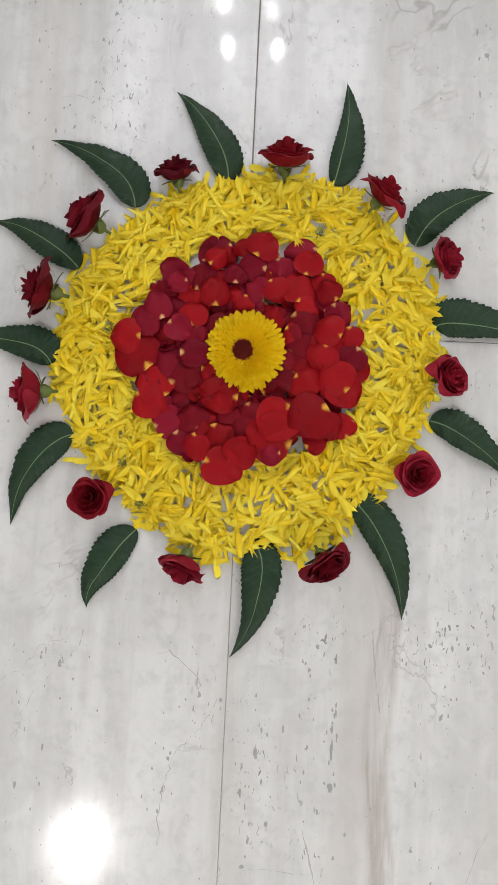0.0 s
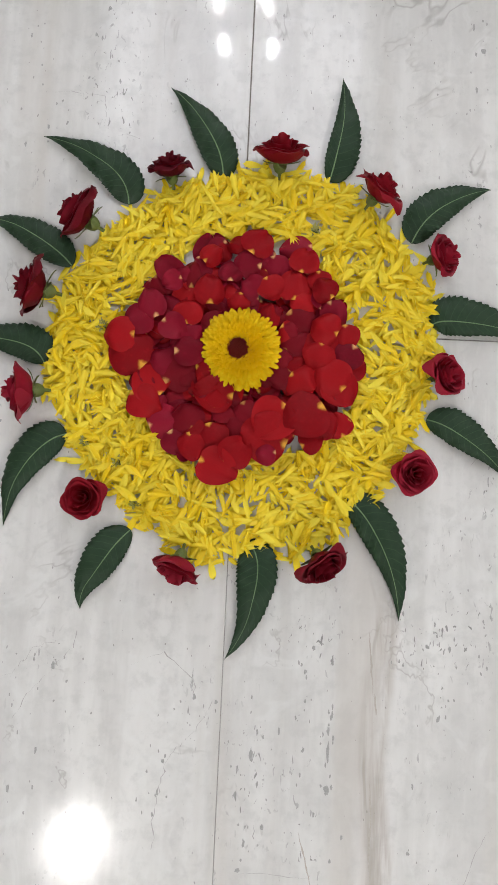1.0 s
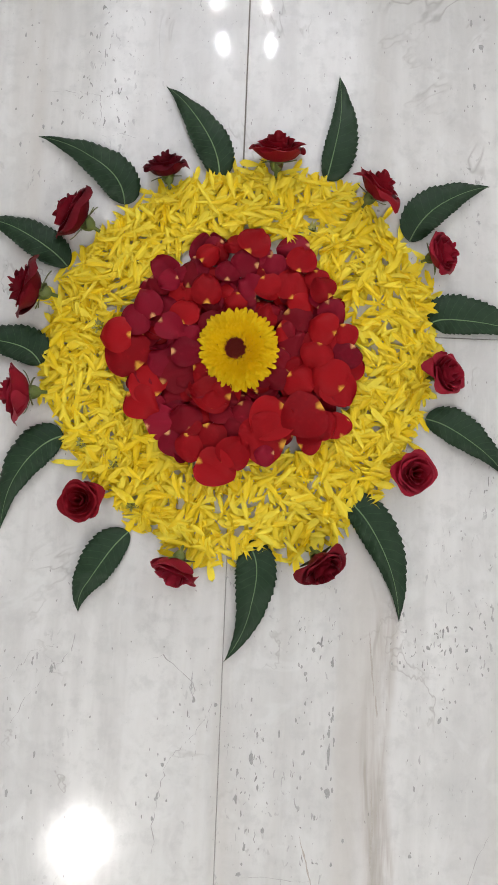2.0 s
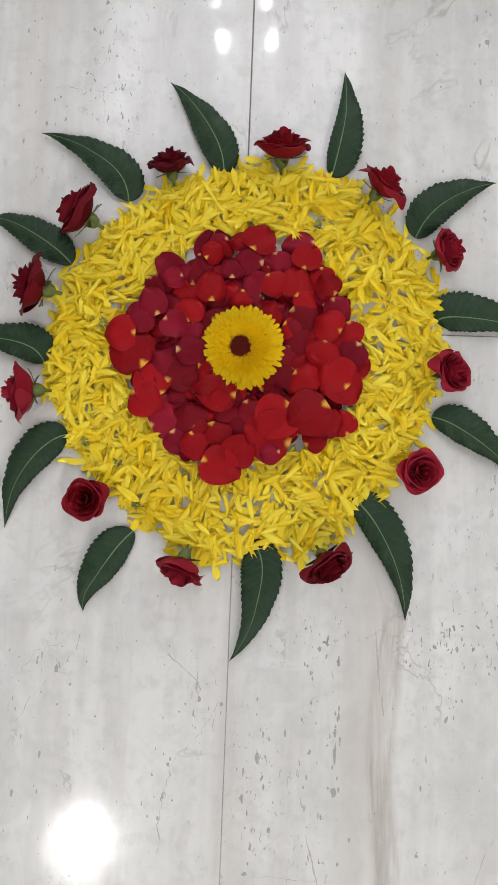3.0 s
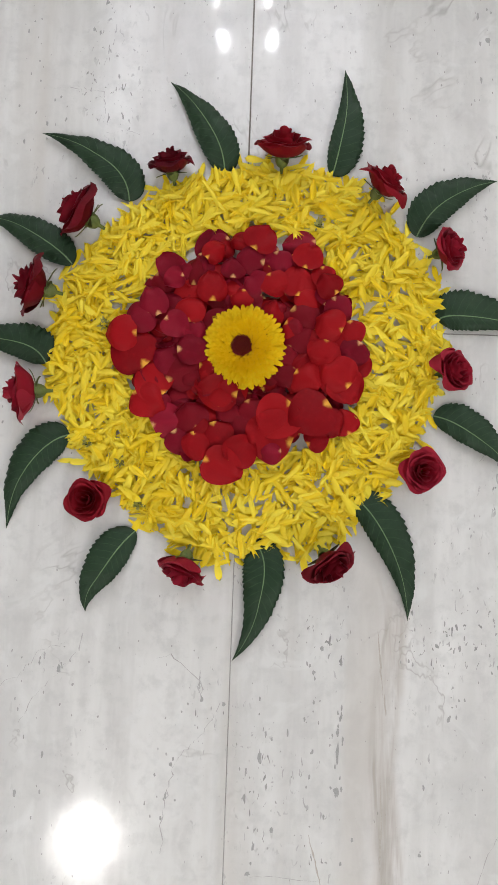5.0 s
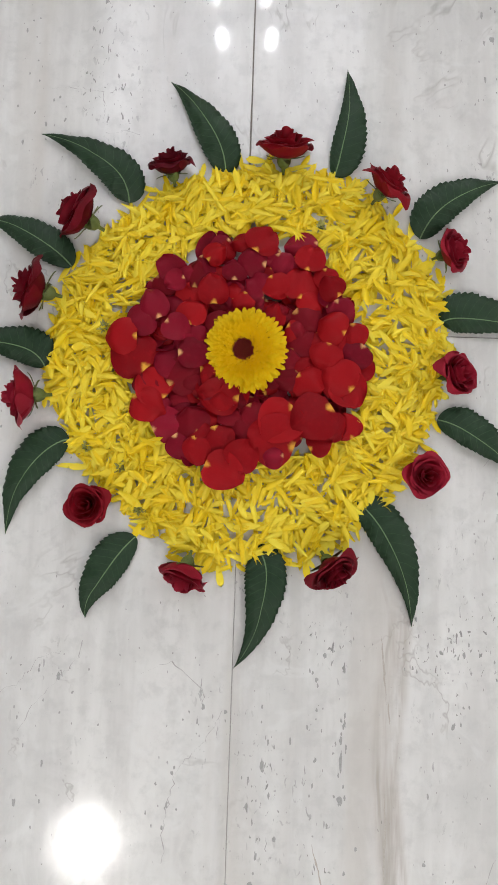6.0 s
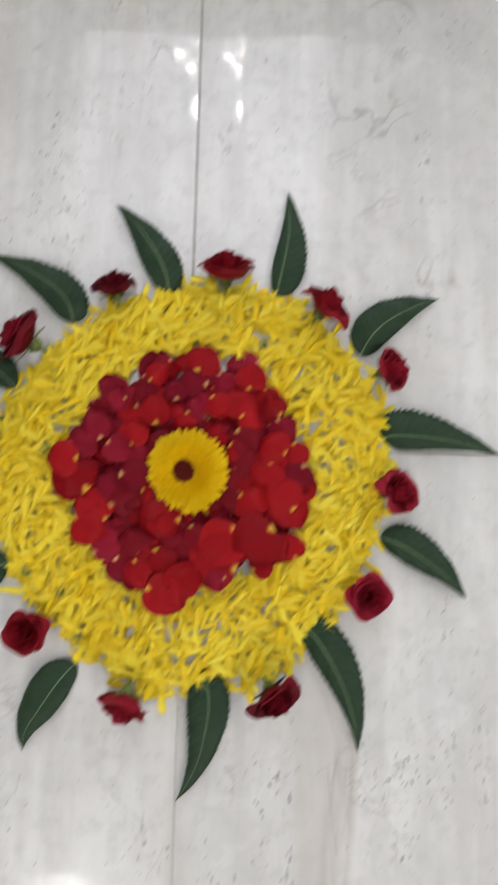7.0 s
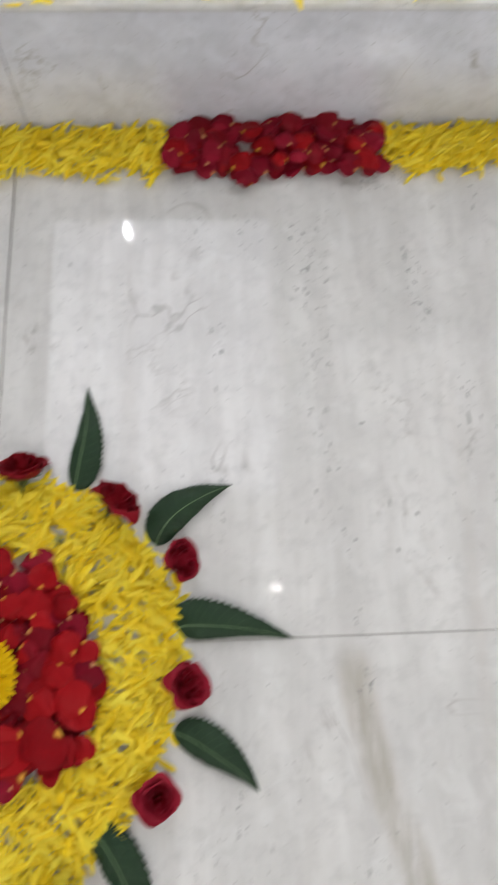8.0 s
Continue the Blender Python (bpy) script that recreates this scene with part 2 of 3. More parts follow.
for x0, x1 in ((X0, JX + 0.012), (JX + 0.013, JX + 1.23), (JX + 1.231, X1)):
    part("riser_slab", box("riser_slab", x0, x1, RISER_Y, RISER_Y + 0.02, 0.0, STEP - 0.0072, riser_stone), step)
    part("tread_slab", box("tread_slab", x0, x1, NOSE_Y, Y1, STEP - 0.006, STEP, stone, 0.0015), step)


# ---- lamps and added fill lights ----
# Builds the room's own lamps and the added fills alike.
def ceiling_or_fill_lamp(x, y, radius, glow, label, z=CEILING, halo_ring=0.0):
    lamp = tagged(new("ceiling_or_fill_light"), label, "light")
    lamp.location = (x, y, z)
    part("frame", disc("frame", max(radius, halo_ring) * 1.12, 0.0, -0.012, metal_white), lamp)
    # Added glowing ring: a halo that softens the lamp's glare in the floor.
    if halo_ring:
        part("halo_ring", disc("halo_ring", halo_ring, -0.0122, -0.0155, glow_halo), lamp, "dim glowing ring added as a halo round the lamp")
    part("diffuser", disc("diffuser", radius, -0.0125, -0.02, glow, dome=0.006), lamp, "glowing white diffuser")


ceiling_or_fill_lamp(-0.67, -1.55, 0.105, glow_warm, "round white flush ceiling light, switched on", halo_ring=0.19)


def panel_light(x0, x1, y0, y1):
    """A broad, dim frosted panel set in a thin frame under the ceiling."""
    lamp = tagged(new("ceiling_panel_light"), "broad dim cool white ceiling panel light, switched on", "light")
    part("diffuser", box("diffuser", x0, x1, y0, y1, CEILING - 0.006, CEILING - 0.001, glow_panel), lamp, "softly glowing frosted panel")
    for a, b, c, d in ((x0 - 0.02, x1 + 0.02, y0 - 0.02, y0), (x0 - 0.02, x1 + 0.02, y1, y1 + 0.02), (x0 - 0.02, x0, y0, y1), (x1, x1 + 0.02, y0, y1)):
        part("frame", box("frame", a, b, c, d, CEILING - 0.009, CEILING, metal_white), lamp)


panel_light(-0.80, 0.53, 0.80, 3.10)


def pendant_lamp(x, y, z):
    """A bare long bulb on a cable."""
    lamp = tagged(new("pendant_lamp"), "bare cool white bulb hanging on a white cable, switched on", "light")
    lamp.location = (x, y, z)
    part("cable", disc("cable", 0.003, 0.10, CEILING - z, metal_white, 8), lamp)
    part("socket", disc("socket", 0.016, 0.05, 0.10, metal_white, 20), lamp)
    n, rings, verts, faces = 20, 9, [], []
    for k in range(rings):
        a = math.pi * (0.04 + 0.92 * k / (rings - 1))
        verts += [(0.0115 * math.sin(a) * math.cos(2 * math.pi * i / n), 0.0115 * math.sin(a) * math.sin(2 * math.pi * i / n), 0.048 * math.cos(a)) for i in range(n)]
    for k in range(rings - 1):
        faces += [(k * n + i, (k + 1) * n + i, (k + 1) * n + (i + 1) % n, k * n + (i + 1) % n) for i in range(n)]
    faces += [tuple(range(n)), tuple(range(rings * n - 1, (rings - 1) * n - 1, -1))]
    part("bulb", mesh_of("bulb", verts, faces, glow_cool), lamp, "glowing long glass bulb")


pendant_lamp(-0.165, 1.94, 2.25)
ceiling_or_fill_lamp(0.47, 0.335, 0.009, glow_spot, "tiny white ceiling spot, switched on")
for dx, dy in ((-0.07, 0.30), (0.04, 0.36), (-0.01, 0.22)):
    ceiling_or_fill_lamp(-0.23 + dx, 2.29 + dy, 0.012, glow_spot, "tiny cool white ceiling spot, switched on")
# Four unseen fill lights, added to brighten the floor and the riser.
ceiling_or_fill_lamp(-2.3, 3.4, 0.15, fill_room, "large round fill light added out of view, switched on")
ceiling_or_fill_lamp(1.1, 4.5, 0.30, fill_north, "large round fill light added out of view, switched on")
ceiling_or_fill_lamp(1.3, -2.4, 0.135, fill_south, "large round fill light added out of view, switched on")
ceiling_or_fill_lamp(2.55, 0.8, 0.16, fill_room, "large round fill light added out of view, switched on")


# ---- leaves ----
def along(p0, p1, p2, u):
    """A quadratic curve that passes p1 half way."""
    c = [2 * b - 0.5 * (a + d) for a, b, d in zip(p0, p1, p2)]
    return [(1 - u) ** 2 * a + 2 * u * (1 - u) * b + u * u * d for a, b, d in zip(p0, c, p2)]


def leaf(base, mid, tip, left, right, rise, rng, droop=0.35, hook=0.0):
    """A toothed, lopsided leaf that lies with its base at the flowers. left, right: half widths; rise: height of its arch."""
    ob = tagged(new("leaf"), "dark green serrated leaf with a pale midrib lying on the floor", "leaf", "leaves round the flower circle")
    ob.location = (base[0], base[1], 0)
    p0, p1, p2 = (0, 0), (mid[0] - base[0], mid[1] - base[1]), (tip[0] - base[0], tip[1] - base[1])
    nu, nv, teeth = 11, 103, 19
    curl, twist = rng.uniform(0.6, 1.3), rng.uniform(-0.002, 0.002)

    def spine(u):
        x, y = along(p0, p1, p2, u)
        a, b = along(p0, p1, p2, max(0, u - 0.01)), along(p0, p1, p2, min(1, u + 0.01))
        dx, dy = b[0] - a[0], b[1] - a[1]
        n = math.hypot(dx, dy)
        bend = hook * (max(0.0, u - 0.62) ** 2 / 0.144 - max(0.0, u - 0.62) / 0.38 * 0.6 - 0.4 * (u > 1)) if hook else 0.0
        sway = 0.0012 * math.sin(5 * u + 9 * base[0] * 10) * math.sin(math.pi * u)
        return x - dy / n * (bend + sway), y + dx / n * (bend + sway), -dy / n, dx / n

    def wide(u, side):
        s = (u ** 0.55) * (1 - u) ** (1.05 if side > 0 else 1.15) * 2.7
        saw = (u * teeth + (0.3 if side > 0 else 0)) % 1.0
        return s * (1 + 0.11 * (saw - 0.55) * (0.7 + 0.6 * math.sin(37 * u + 50 * base[0] + side) ** 2) * min(1, 6 * u)) * (left if side > 0 else right)

    def height(u, s, w):
        arch = rise * math.sin(math.pi * min(1, u * 0.95 + 0.03)) ** 0.8
        fold = abs(s) * w
        return 0.0022 + arch * (1 - droop * curl * s * s) + 0.0010 * math.sin(26 * u + 3 * s + 40 * base[1]) * abs(s) + twist * s * math.sin(math.pi * u) * 0.5 + 0.12 * fold * (1 - abs(s)) - 0.0005 * (1 - min(1, abs(s) * 8))

    verts, uvs = [], []
    for dz in (0.0, -0.0005):
        for j in range(nv):
            u = j / (nv - 1)
            x, y, nx, ny = spine(u)
            for i in range(nu):
                s = 2 * i / (nu - 1) - 1
                w = wide(u, s)
                verts.append((x + nx * s * w, y + ny * s * w, max(height(u, s, w), 0.0012) + dz))
                uvs.append((i / (nu - 1), u))
    n = nu * nv
    faces = grid_faces(nu, nv) + [f[::-1] for f in grid_faces(nu, nv, n)]
    for j in range(nv - 1):
        for i in (0, nu - 1):
            a, b = j * nu + i, (j + 1) * nu + i
            faces.append((a, b, b + n, a + n))
    part("blade", mesh_of("blade", verts, faces, leaf_green, uvs), ob)
    # midrib
    verts = []
    for j in range(nv):
        u = j / (nv - 1)
        x, y, nx, ny = spine(u)
        r = 0.0007 * (1 - 0.8 * u)
        z = max(height(u, 0, 0), 0.0012)
        for k in range(5):
            a = math.pi * k / 4
            verts.append((x + nx * r * math.cos(a), y + ny * r * math.cos(a), z + 0.0007 * math.sin(a) * (1 - 0.6 * u)))
    part("midrib", mesh_of("midrib", verts, grid_faces(5, nv), vein_green), ob, "pale green midrib")
    # side veins
    for k in range(11):
        u0 = 0.06 + 0.075 * k
        for side in (-1, 1):
            verts = []
            for q in range(6):
                s = side * q / 5 * 0.86
                u = min(0.98, u0 + 0.10 * (q / 5) ** 1.3)
                x, y, nx, ny = spine(u)
                x1, y1, _, _ = spine(min(1, u + 0.005))
                w = wide(u, s)
                z = max(height(u, s, w), 0.0012) + 0.00012
                verts += [(x + nx * s * w, y + ny * s * w, z), (x1 + nx * s * w, y1 + ny * s * w, z)]
            part("side_vein", mesh_of("side_vein", verts, grid_faces(2, 6), leaf_vein), ob)
    return ob


leaf_vein = leaf_material("leaf_vein", (0.022, 0.052, 0.022), (0.038, 0.072, 0.033))
rng = random.Random(4)
leaf((0.078, 0.162), (0.087, 0.204), (0.088, 0.262), 0.010, 0.021, 0.010, rng)
leaf((-0.016, 0.160), (-0.030, 0.201), (-0.067, 0.245), 0.016, 0.018, 0.012, rng)
leaf((-0.098, 0.132), (-0.118, 0.164), (-0.177, 0.195), 0.016, 0.020, 0.012, rng, hook=0.006)
leaf((-0.144, 0.074), (-0.179, 0.100), (-0.223, 0.114), 0.014, 0.018, 0.010, rng)
leaf((-0.161, -0.014), (-0.186, 0.003), (-0.241, 0.007), 0.013, 0.021, 0.010, rng)
leaf((-0.137, -0.074), (-0.166, -0.098), (-0.186, -0.153), 0.014, 0.021, 0.010, rng, hook=0.004)
leaf((-0.078, -0.152), (-0.103, -0.184), (-0.118, -0.218), 0.013, 0.020, 0.010, rng, hook=0.006)
leaf((0.020, -0.157), (0.029, -0.195), (0.007, -0.255), 0.017, 0.019, 0.010, rng, hook=-0.006)
leaf((0.100, -0.117), (0.131, -0.156), (0.147, -0.217), 0.021, 0.013, 0.010, rng)
leaf((0.167, -0.048), (0.202, -0.065), (0.237, -0.097), 0.020, 0.012, 0.010, rng)
leaf((0.171, 0.035), (0.203, 0.037), (0.272, 0.023), 0.024, 0.013, 0.010, rng)
leaf((0.152, 0.108), (0.178, 0.140), (0.222, 0.161), 0.021, 0.014, 0.012, rng)


# ---- roses ----
def rose(x, y, heading, tilt, material, label, rng, size=1.0, stem=0.0):
    """A small rose lying on the floor. heading: the way its face points; tilt: degrees by which the face is raised."""
    ob = tagged(new("rose"), label, "rose", "roses round the flower circle")
    turn = Matrix.Rotation(radians(heading), 4, "Z") @ Matrix.Rotation(radians(90 - tilt), 4, "Y") @ Matrix.Rotation(rng.uniform(0, 6.28), 4, "Z")
    made, low = [], 0.0
    count = 16
    for k in range(count):
        f = k / (count - 1)
        a0 = k * 2.4 + rng.uniform(-0.25, 0.25)
        r0 = 0.0020 + 0.0148 * f ** 0.85
        arc = 1.45 - 0.15 * f + rng.uniform(-0.12, 0.12)
        tall = (0.0195 - 0.0040 * f) * rng.uniform(0.92, 1.08)
        flare = (0.0006 + 0.0050 * f ** 1.2) * rng.uniform(0.7, 1.3)
        curl = 0.0095 * f ** 1.4 * rng.uniform(0.5, 1.5)
        ph = rng.uniform(0, 6)
        nu, nv = 11, 9
        verts, uvs = [], []
        for j in range(nv):
            v = j / (nv - 1)
            for i in range(nu):
                u = 2 * i / (nu - 1) - 1
                top = v * (1 - 0.22 * u * u - 0.03 * math.sin(5 * u + ph) * (0.4 + f))
                half = arc * math.sin(math.pi * (0.14 + 0.62 * v ** 1.1)) ** 0.7
                r = r0 * (0.30 + 0.70 * min(1, v * 1.6) ** 0.5) + flare * top ** 2.6
                r += (0.0005 + 0.0012 * f) * math.sin(4 * u + 3 * v + ph) * v
                a = a0 + u * half
                z = tall * top - curl * max(0, top - 0.6) ** 1.5 * 4 + 0.0009 * math.sin(6 * u + ph) * f * v - 0.001 * f
                verts.append((r * math.cos(a) * size, r * math.sin(a) * size, z * size))
                uvs.append((i / (nu - 1), 0.2 + 0.8 * v))
        made.append(("petal", mesh_of("petal", verts, grid_faces(nu, nv), material, uvs), ""))
    # calyx, sepals and stem
    verts, faces = [], []
    rings = ((0.0011, -0.0125), (0.0013, -0.0085), (0.0034, -0.0072), (0.0048, -0.0045), (0.0052, -0.001), (0.006, 0.002))
    for r, z in rings:
        z = z - stem * (z < -0.008)
        verts += [(r * size * math.cos(math.pi * i / 5), r * size * math.sin(math.pi * i / 5), z * size) for i in range(10)]
    for k in range(len(rings) - 1):
        faces += [(k * 10 + i, k * 10 + (i + 1) % 10, (k + 1) * 10 + (i + 1) % 10, (k + 1) * 10 + i) for i in range(10)]
    faces.append(tuple(range(9, -1, -1)))
    made.append(("calyx", mesh_of("calyx", verts, faces, calyx_green), "green calyx and stem"))
    for k in range(5):
        a0 = k * 1.2566 + rng.uniform(-0.2, 0.2)
        bend = rng.uniform(-0.6, 0.9)
        verts = []
        for j in range(6):
            v = j / 5
            half = 0.0026 * (1 - v) ** 0.8 + 0.0002
            r = 0.0045 + 0.010 * v + 0.002 * math.sin(3 * v)
            z = -0.002 + 0.006 * v * bend
            for s in (-1, 0, 1):
                verts.append(((r * math.cos(a0) - s * half * math.sin(a0)) * size, (r * math.sin(a0) + s * half * math.cos(a0)) * size, (z + 0.0006 * abs(s)) * size))
        made.append(("sepal", mesh_of("sepal", verts, grid_faces(3, 6), calyx_green), ""))
    calyx = None
    for name, me, tag in made:
        low = min(low, min((turn @ v.co).z for v in me.vertices))
        piece = part(name, me, calyx if name == "sepal" else ob, tag)
        calyx = piece if name == "calyx" else calyx
    mid = turn @ Vector((0, 0, 0.009 * size))
    ob.matrix_basis = Matrix.Translation((x - mid.x, y - mid.y, 0.0006 - low)) @ turn
    return ob


rng = random.Random(11)
RED, DARK, SIDE = "small deep red rose lying on its side", "small dark maroon rose lying on its side", "small crimson rose on its side with green calyx"
rose(-0.062, 0.164, 100, 34, dark_rose, DARK, rng, 1.00)
rose(0.034, 0.181, 88, 36, red_rose, RED, rng, 1.21)
rose(0.122, 0.148, 48, 34, red_rose, RED, rng, 1.10)
rose(0.178, 0.093, 12, 42, pink_rose, SIDE, rng, 1.01)
rose(0.183, -0.011, 15, 55, pink_rose, "small crimson rose half opened, leaning over", rng, 0.98)
rose(0.156, -0.096, -30, 82, pink_rose, "small bright red rose standing open upwards", rng, 0.89)
rose(0.082, -0.175, -58, 34, wine_rose, "small dark red rose lying with green calyx", rng, 1.08)
rose(-0.037, -0.183, 255, 18, pink_rose, SIDE, rng, 1.10)
rose(-0.117, -0.128, 200, 84, red_rose, "small deep red rose standing open upwards", rng, 0.89)
rose(-0.175, -0.042, 185, 16, pink_rose, SIDE, rng, 1.24)
rose(-0.172, 0.046, 172, 22, wine_rose, SIDE, rng, 1.30)
rose(-0.139, 0.113, 155, 22, wine_rose, DARK, rng, 1.30)


# ---- the chrysanthemum ----
def floret(name, length, width, cup, material):
    nu, nv, verts, uvs = 5, 7, [], []
    for j in range(nv):
        v = j / (nv - 1)
        w = width * (0.35 + 0.65 * math.sin(math.pi * min(1.0, 0.18 + 0.66 * v)) ** 0.7) * (1 if j < nv - 1 else 0.62)
        for i in range(nu):
            u = 2 * i / (nu - 1) - 1
            verts.append((length * v - 0.06 * length * u * u * (j == nv - 1), w * u, cup * (u * u) * width + 0.10 * length * v * v))
            uvs.append((i / (nu - 1), 0.25 + 0.75 * v))
    return mesh_of(name, verts, grid_faces(nu, nv), material, uvs)


def chrysanthemum(x, y, rng):
    ob = tagged(new("chrysanthemum"), "yellow chrysanthemum with a dark red eye on rose petals", "flower")
    ob.matrix_basis = pose(x, y, 0.010, 4, -9, 20)
    shapes = [floret("petal", l, w, c, mum_yellow) for l, w, c in ((0.0130, 0.0019, -0.3), (0.0140, 0.0020, 0.5), (0.0150, 0.0021, 0.3))]
    n, inner = 560, 260
    verts, faces, uvs = [], [], []
    for i in range(n):
        f = (i + 0.5) / n
        a = i * 2.39996 + rng.uniform(-0.08, 0.08)
        r = 0.0070 + 0.0195 * f ** 0.62
        lift = radians(56 - 64 * f ** 0.9 + rng.uniform(-6, 6))
        z = 0.0195 - 0.0130 * f ** 1.5
        m = Matrix.Rotation(a, 4, "Z") @ Matrix.Translation((r, 0, z)) @ Matrix.Rotation(-lift, 4, "Y") @ Matrix.Rotation(rng.uniform(-0.2, 0.2), 4, "X")
        s = 0.38 + 0.31 * f + rng.uniform(-0.04, 0.04)
        m = m @ Matrix.Diagonal((s, 0.72 + 0.26 * f, s, 1))
        if i >= inner:
            part("petal", shapes[i % 3], ob, m=m)
            continue
        # the short florets round the eye are too small to pick apart
        start = len(verts)
        verts += [m @ v.co for v in shapes[i % 3].vertices]
        faces += grid_faces(5, 7, start)
        uvs += [(q / 4, 0.25 + 0.75 * j / 6) for j in range(7) for q in range(5)]
    tagged(part("inner_petals", mesh_of("inner_petals", verts, faces, mum_yellow, uvs), ob), kind="stuff")
    bm = bmesh.new()
    for i in range(170):
        r, a = 0.0086 * math.sqrt((i + 0.5) / 170), i * 2.39996
        h = 0.0058 + 0.0010 * (r / 0.0086) + rng.uniform(0, 0.001)
        bmesh.ops.create_cone(bm, segments=5, radius1=0.0008, radius2=0.0003, depth=h, cap_ends=True, matrix=Matrix.Translation((r * math.cos(a), r * math.sin(a), 0.0155 + h / 2)))
    me = bpy.data.meshes.new("eye")
    bm.to_mesh(me)
    bm.free()
    me.materials.append(eye_red)
    part("eye", me, ob, "dark red eye of tiny florets")
    part("flower_base", disc("flower_base", 0.0095, -0.008, 0.0040, pale_green, 24), ob)
    n, rings, verts, faces = 24, ((0.0215, 0.0030), (0.0200, 0.0085), (0.0165, 0.0125), (0.0115, 0.0150), (0.0070, 0.0158)), [], []
    for r, z in rings:
        verts += [(r * math.cos(2 * math.pi * i / n), r * math.sin(2 * math.pi * i / n), z) for i in range(n)]
    for k in range(len(rings) - 1):
        faces += [(k * n + i, k * n + (i + 1) % n, (k + 1) * n + (i + 1) % n, (k + 1) * n + i) for i in range(n)]
    part("petal_bed", mesh_of("petal_bed", verts, faces + [tuple(range(n - 1, -1, -1)), tuple(range((len(rings) - 1) * n, len(rings) * n))], mum_bed), ob, "dense yellow floret bases")


chrysanthemum(0.007, 0.003, random.Random(5))


# ---- loose rose petals ----
prng = random.Random(21)


def petal_mesh(width, length, material, cup, wave, roll, seed):
    """A roundish petal, its base at -x; raised rims, a little wavy. It rests on its own lowest point."""
    nu, nv = 9, 10
    verts, uvs = [], []
    for j in range(nv):
        v = j / (nv - 1)
        w = width / 2 * (0.10 * (1 - v) + math.sin(math.pi * (0.05 + 0.91 * v ** 0.80)) ** 0.5)
        for i in range(nu):
            u = 2 * i / (nu - 1) - 1
            x = length * (v - 0.5) - 0.05 * length * u * u * v
            lip = max(0.0, v - 0.7) ** 2 * roll
            z = cup * (u * u * 0.8 + (v - 0.45) ** 2 * 1.4) + wave * math.sin(4.2 * u + 3 * v + seed) * v - lip * (1 - 0.4 * u * u)
            verts.append([x, w * u, z])
            uvs.append((i / (nu - 1), v))
    low = min(p[2] for p in verts)
    for p in verts:
        p[2] -= low
    return mesh_of("rose_petal", verts, grid_faces(nu, nv), material, uvs)


def loose_petal(x, y, width, length, heading, material, z, group="rose petals in the ring", lean=9):
    bowl = prng.choice((-1, -1, -1, 1)) * prng.uniform(0.002, 0.0065)
    me = petal_mesh(width, length, material, bowl, prng.uniform(0.0006, 0.0024), prng.uniform(0.0, 0.08), prng.uniform(0, 6))
    word = {"scarlet_petal": "bright red", "crimson_petal": "crimson", "maroon_petal": "dark maroon"}[material.name]
    ob = tagged(new("rose_petal", me), word + " loose rose petal with a yellowish base lying among others", "petal", group)
    m = Matrix.Translation((x, y, 0)) @ Matrix.Rotation(radians(heading), 4, "Z") @ Matrix.Rotation(radians(prng.uniform(-lean, lean)), 4, "X") @ Matrix.Rotation(radians(prng.uniform(-lean, lean * 0.4)), 4, "Y")
    low = min((m @ v.co).z for v in me.vertices)
    ob.matrix_basis = Matrix.Translation((0, 0, z - low)) @ m
    return ob


# under layer of the ring
for k in range(165):
    a, r = k * 2.39996, 0.026 + 0.068 * prng.random()
    loose_petal(0.005 + r * math.cos(a), 0.003 + r * math.sin(a), prng.uniform(0.017, 0.026), prng.uniform(0.018, 0.025), prng.uniform(0, 360), (maroon, scarlet, crimson, scarlet)[k % 4], prng.uniform(0.0008, 0.0075), lean=16)
# petals on top
loose_petal(-0.022, 0.093, 0.033, 0.030, 94, crimson, 0.0060)
loose_petal(-0.06, 0.072, 0.023, 0.027, 138, crimson, 0.0084)
loose_petal(-0.055, 0.06, 0.018, 0.018, -153, crimson, 0.0108)
loose_petal(-0.042, 0.05, 0.023, 0.022, 80, scarlet, 0.0086)
loose_petal(-0.023, 0.055, 0.025, 0.028, 94, scarlet, 0.0110)
loose_petal(-0.082, 0.024, 0.028, 0.025, -149, crimson, 0.0114)
loose_petal(-0.088, -0.001, 0.039, 0.037, 135, scarlet, 0.0092)
loose_petal(-0.096, 0.011, 0.030, 0.027, 180, scarlet, 0.0116)
loose_petal(-0.05, 0.018, 0.023, 0.024, -35, crimson, 0.0120)
loose_petal(-0.039, 0.034, 0.025, 0.024, 85, scarlet, 0.0098)
loose_petal(-0.071, 0.04, 0.023, 0.029, 115, crimson, 0.0102)
loose_petal(-0.055, 0.04, 0.022, 0.023, 142, crimson, 0.0060)
loose_petal(-0.036, 0.069, 0.021, 0.026, 86, maroon, 0.0054)
loose_petal(-0.005, 0.072, 0.021, 0.019, 90, crimson, 0.0108)
loose_petal(-0.005, 0.053, 0.021, 0.019, 90, crimson, 0.0066)
loose_petal(0.014, 0.059, 0.023, 0.021, 144, crimson, 0.0090)
loose_petal(0.018, 0.097, 0.028, 0.026, 58, scarlet, 0.0134)
loose_petal(0.023, 0.085, 0.023, 0.022, -153, crimson, 0.0072)
loose_petal(0.034, 0.077, 0.023, 0.021, -74, crimson, 0.0096)
loose_petal(0.009, 0.079, 0.025, 0.024, 171, crimson, 0.0120)
loose_petal(0.05, 0.062, 0.030, 0.028, 90, scarlet, 0.0098)
loose_petal(0.031, 0.057, 0.023, 0.021, -56, scarlet, 0.0122)
loose_petal(0.05, 0.095, 0.023, 0.029, -172, crimson, 0.0060)
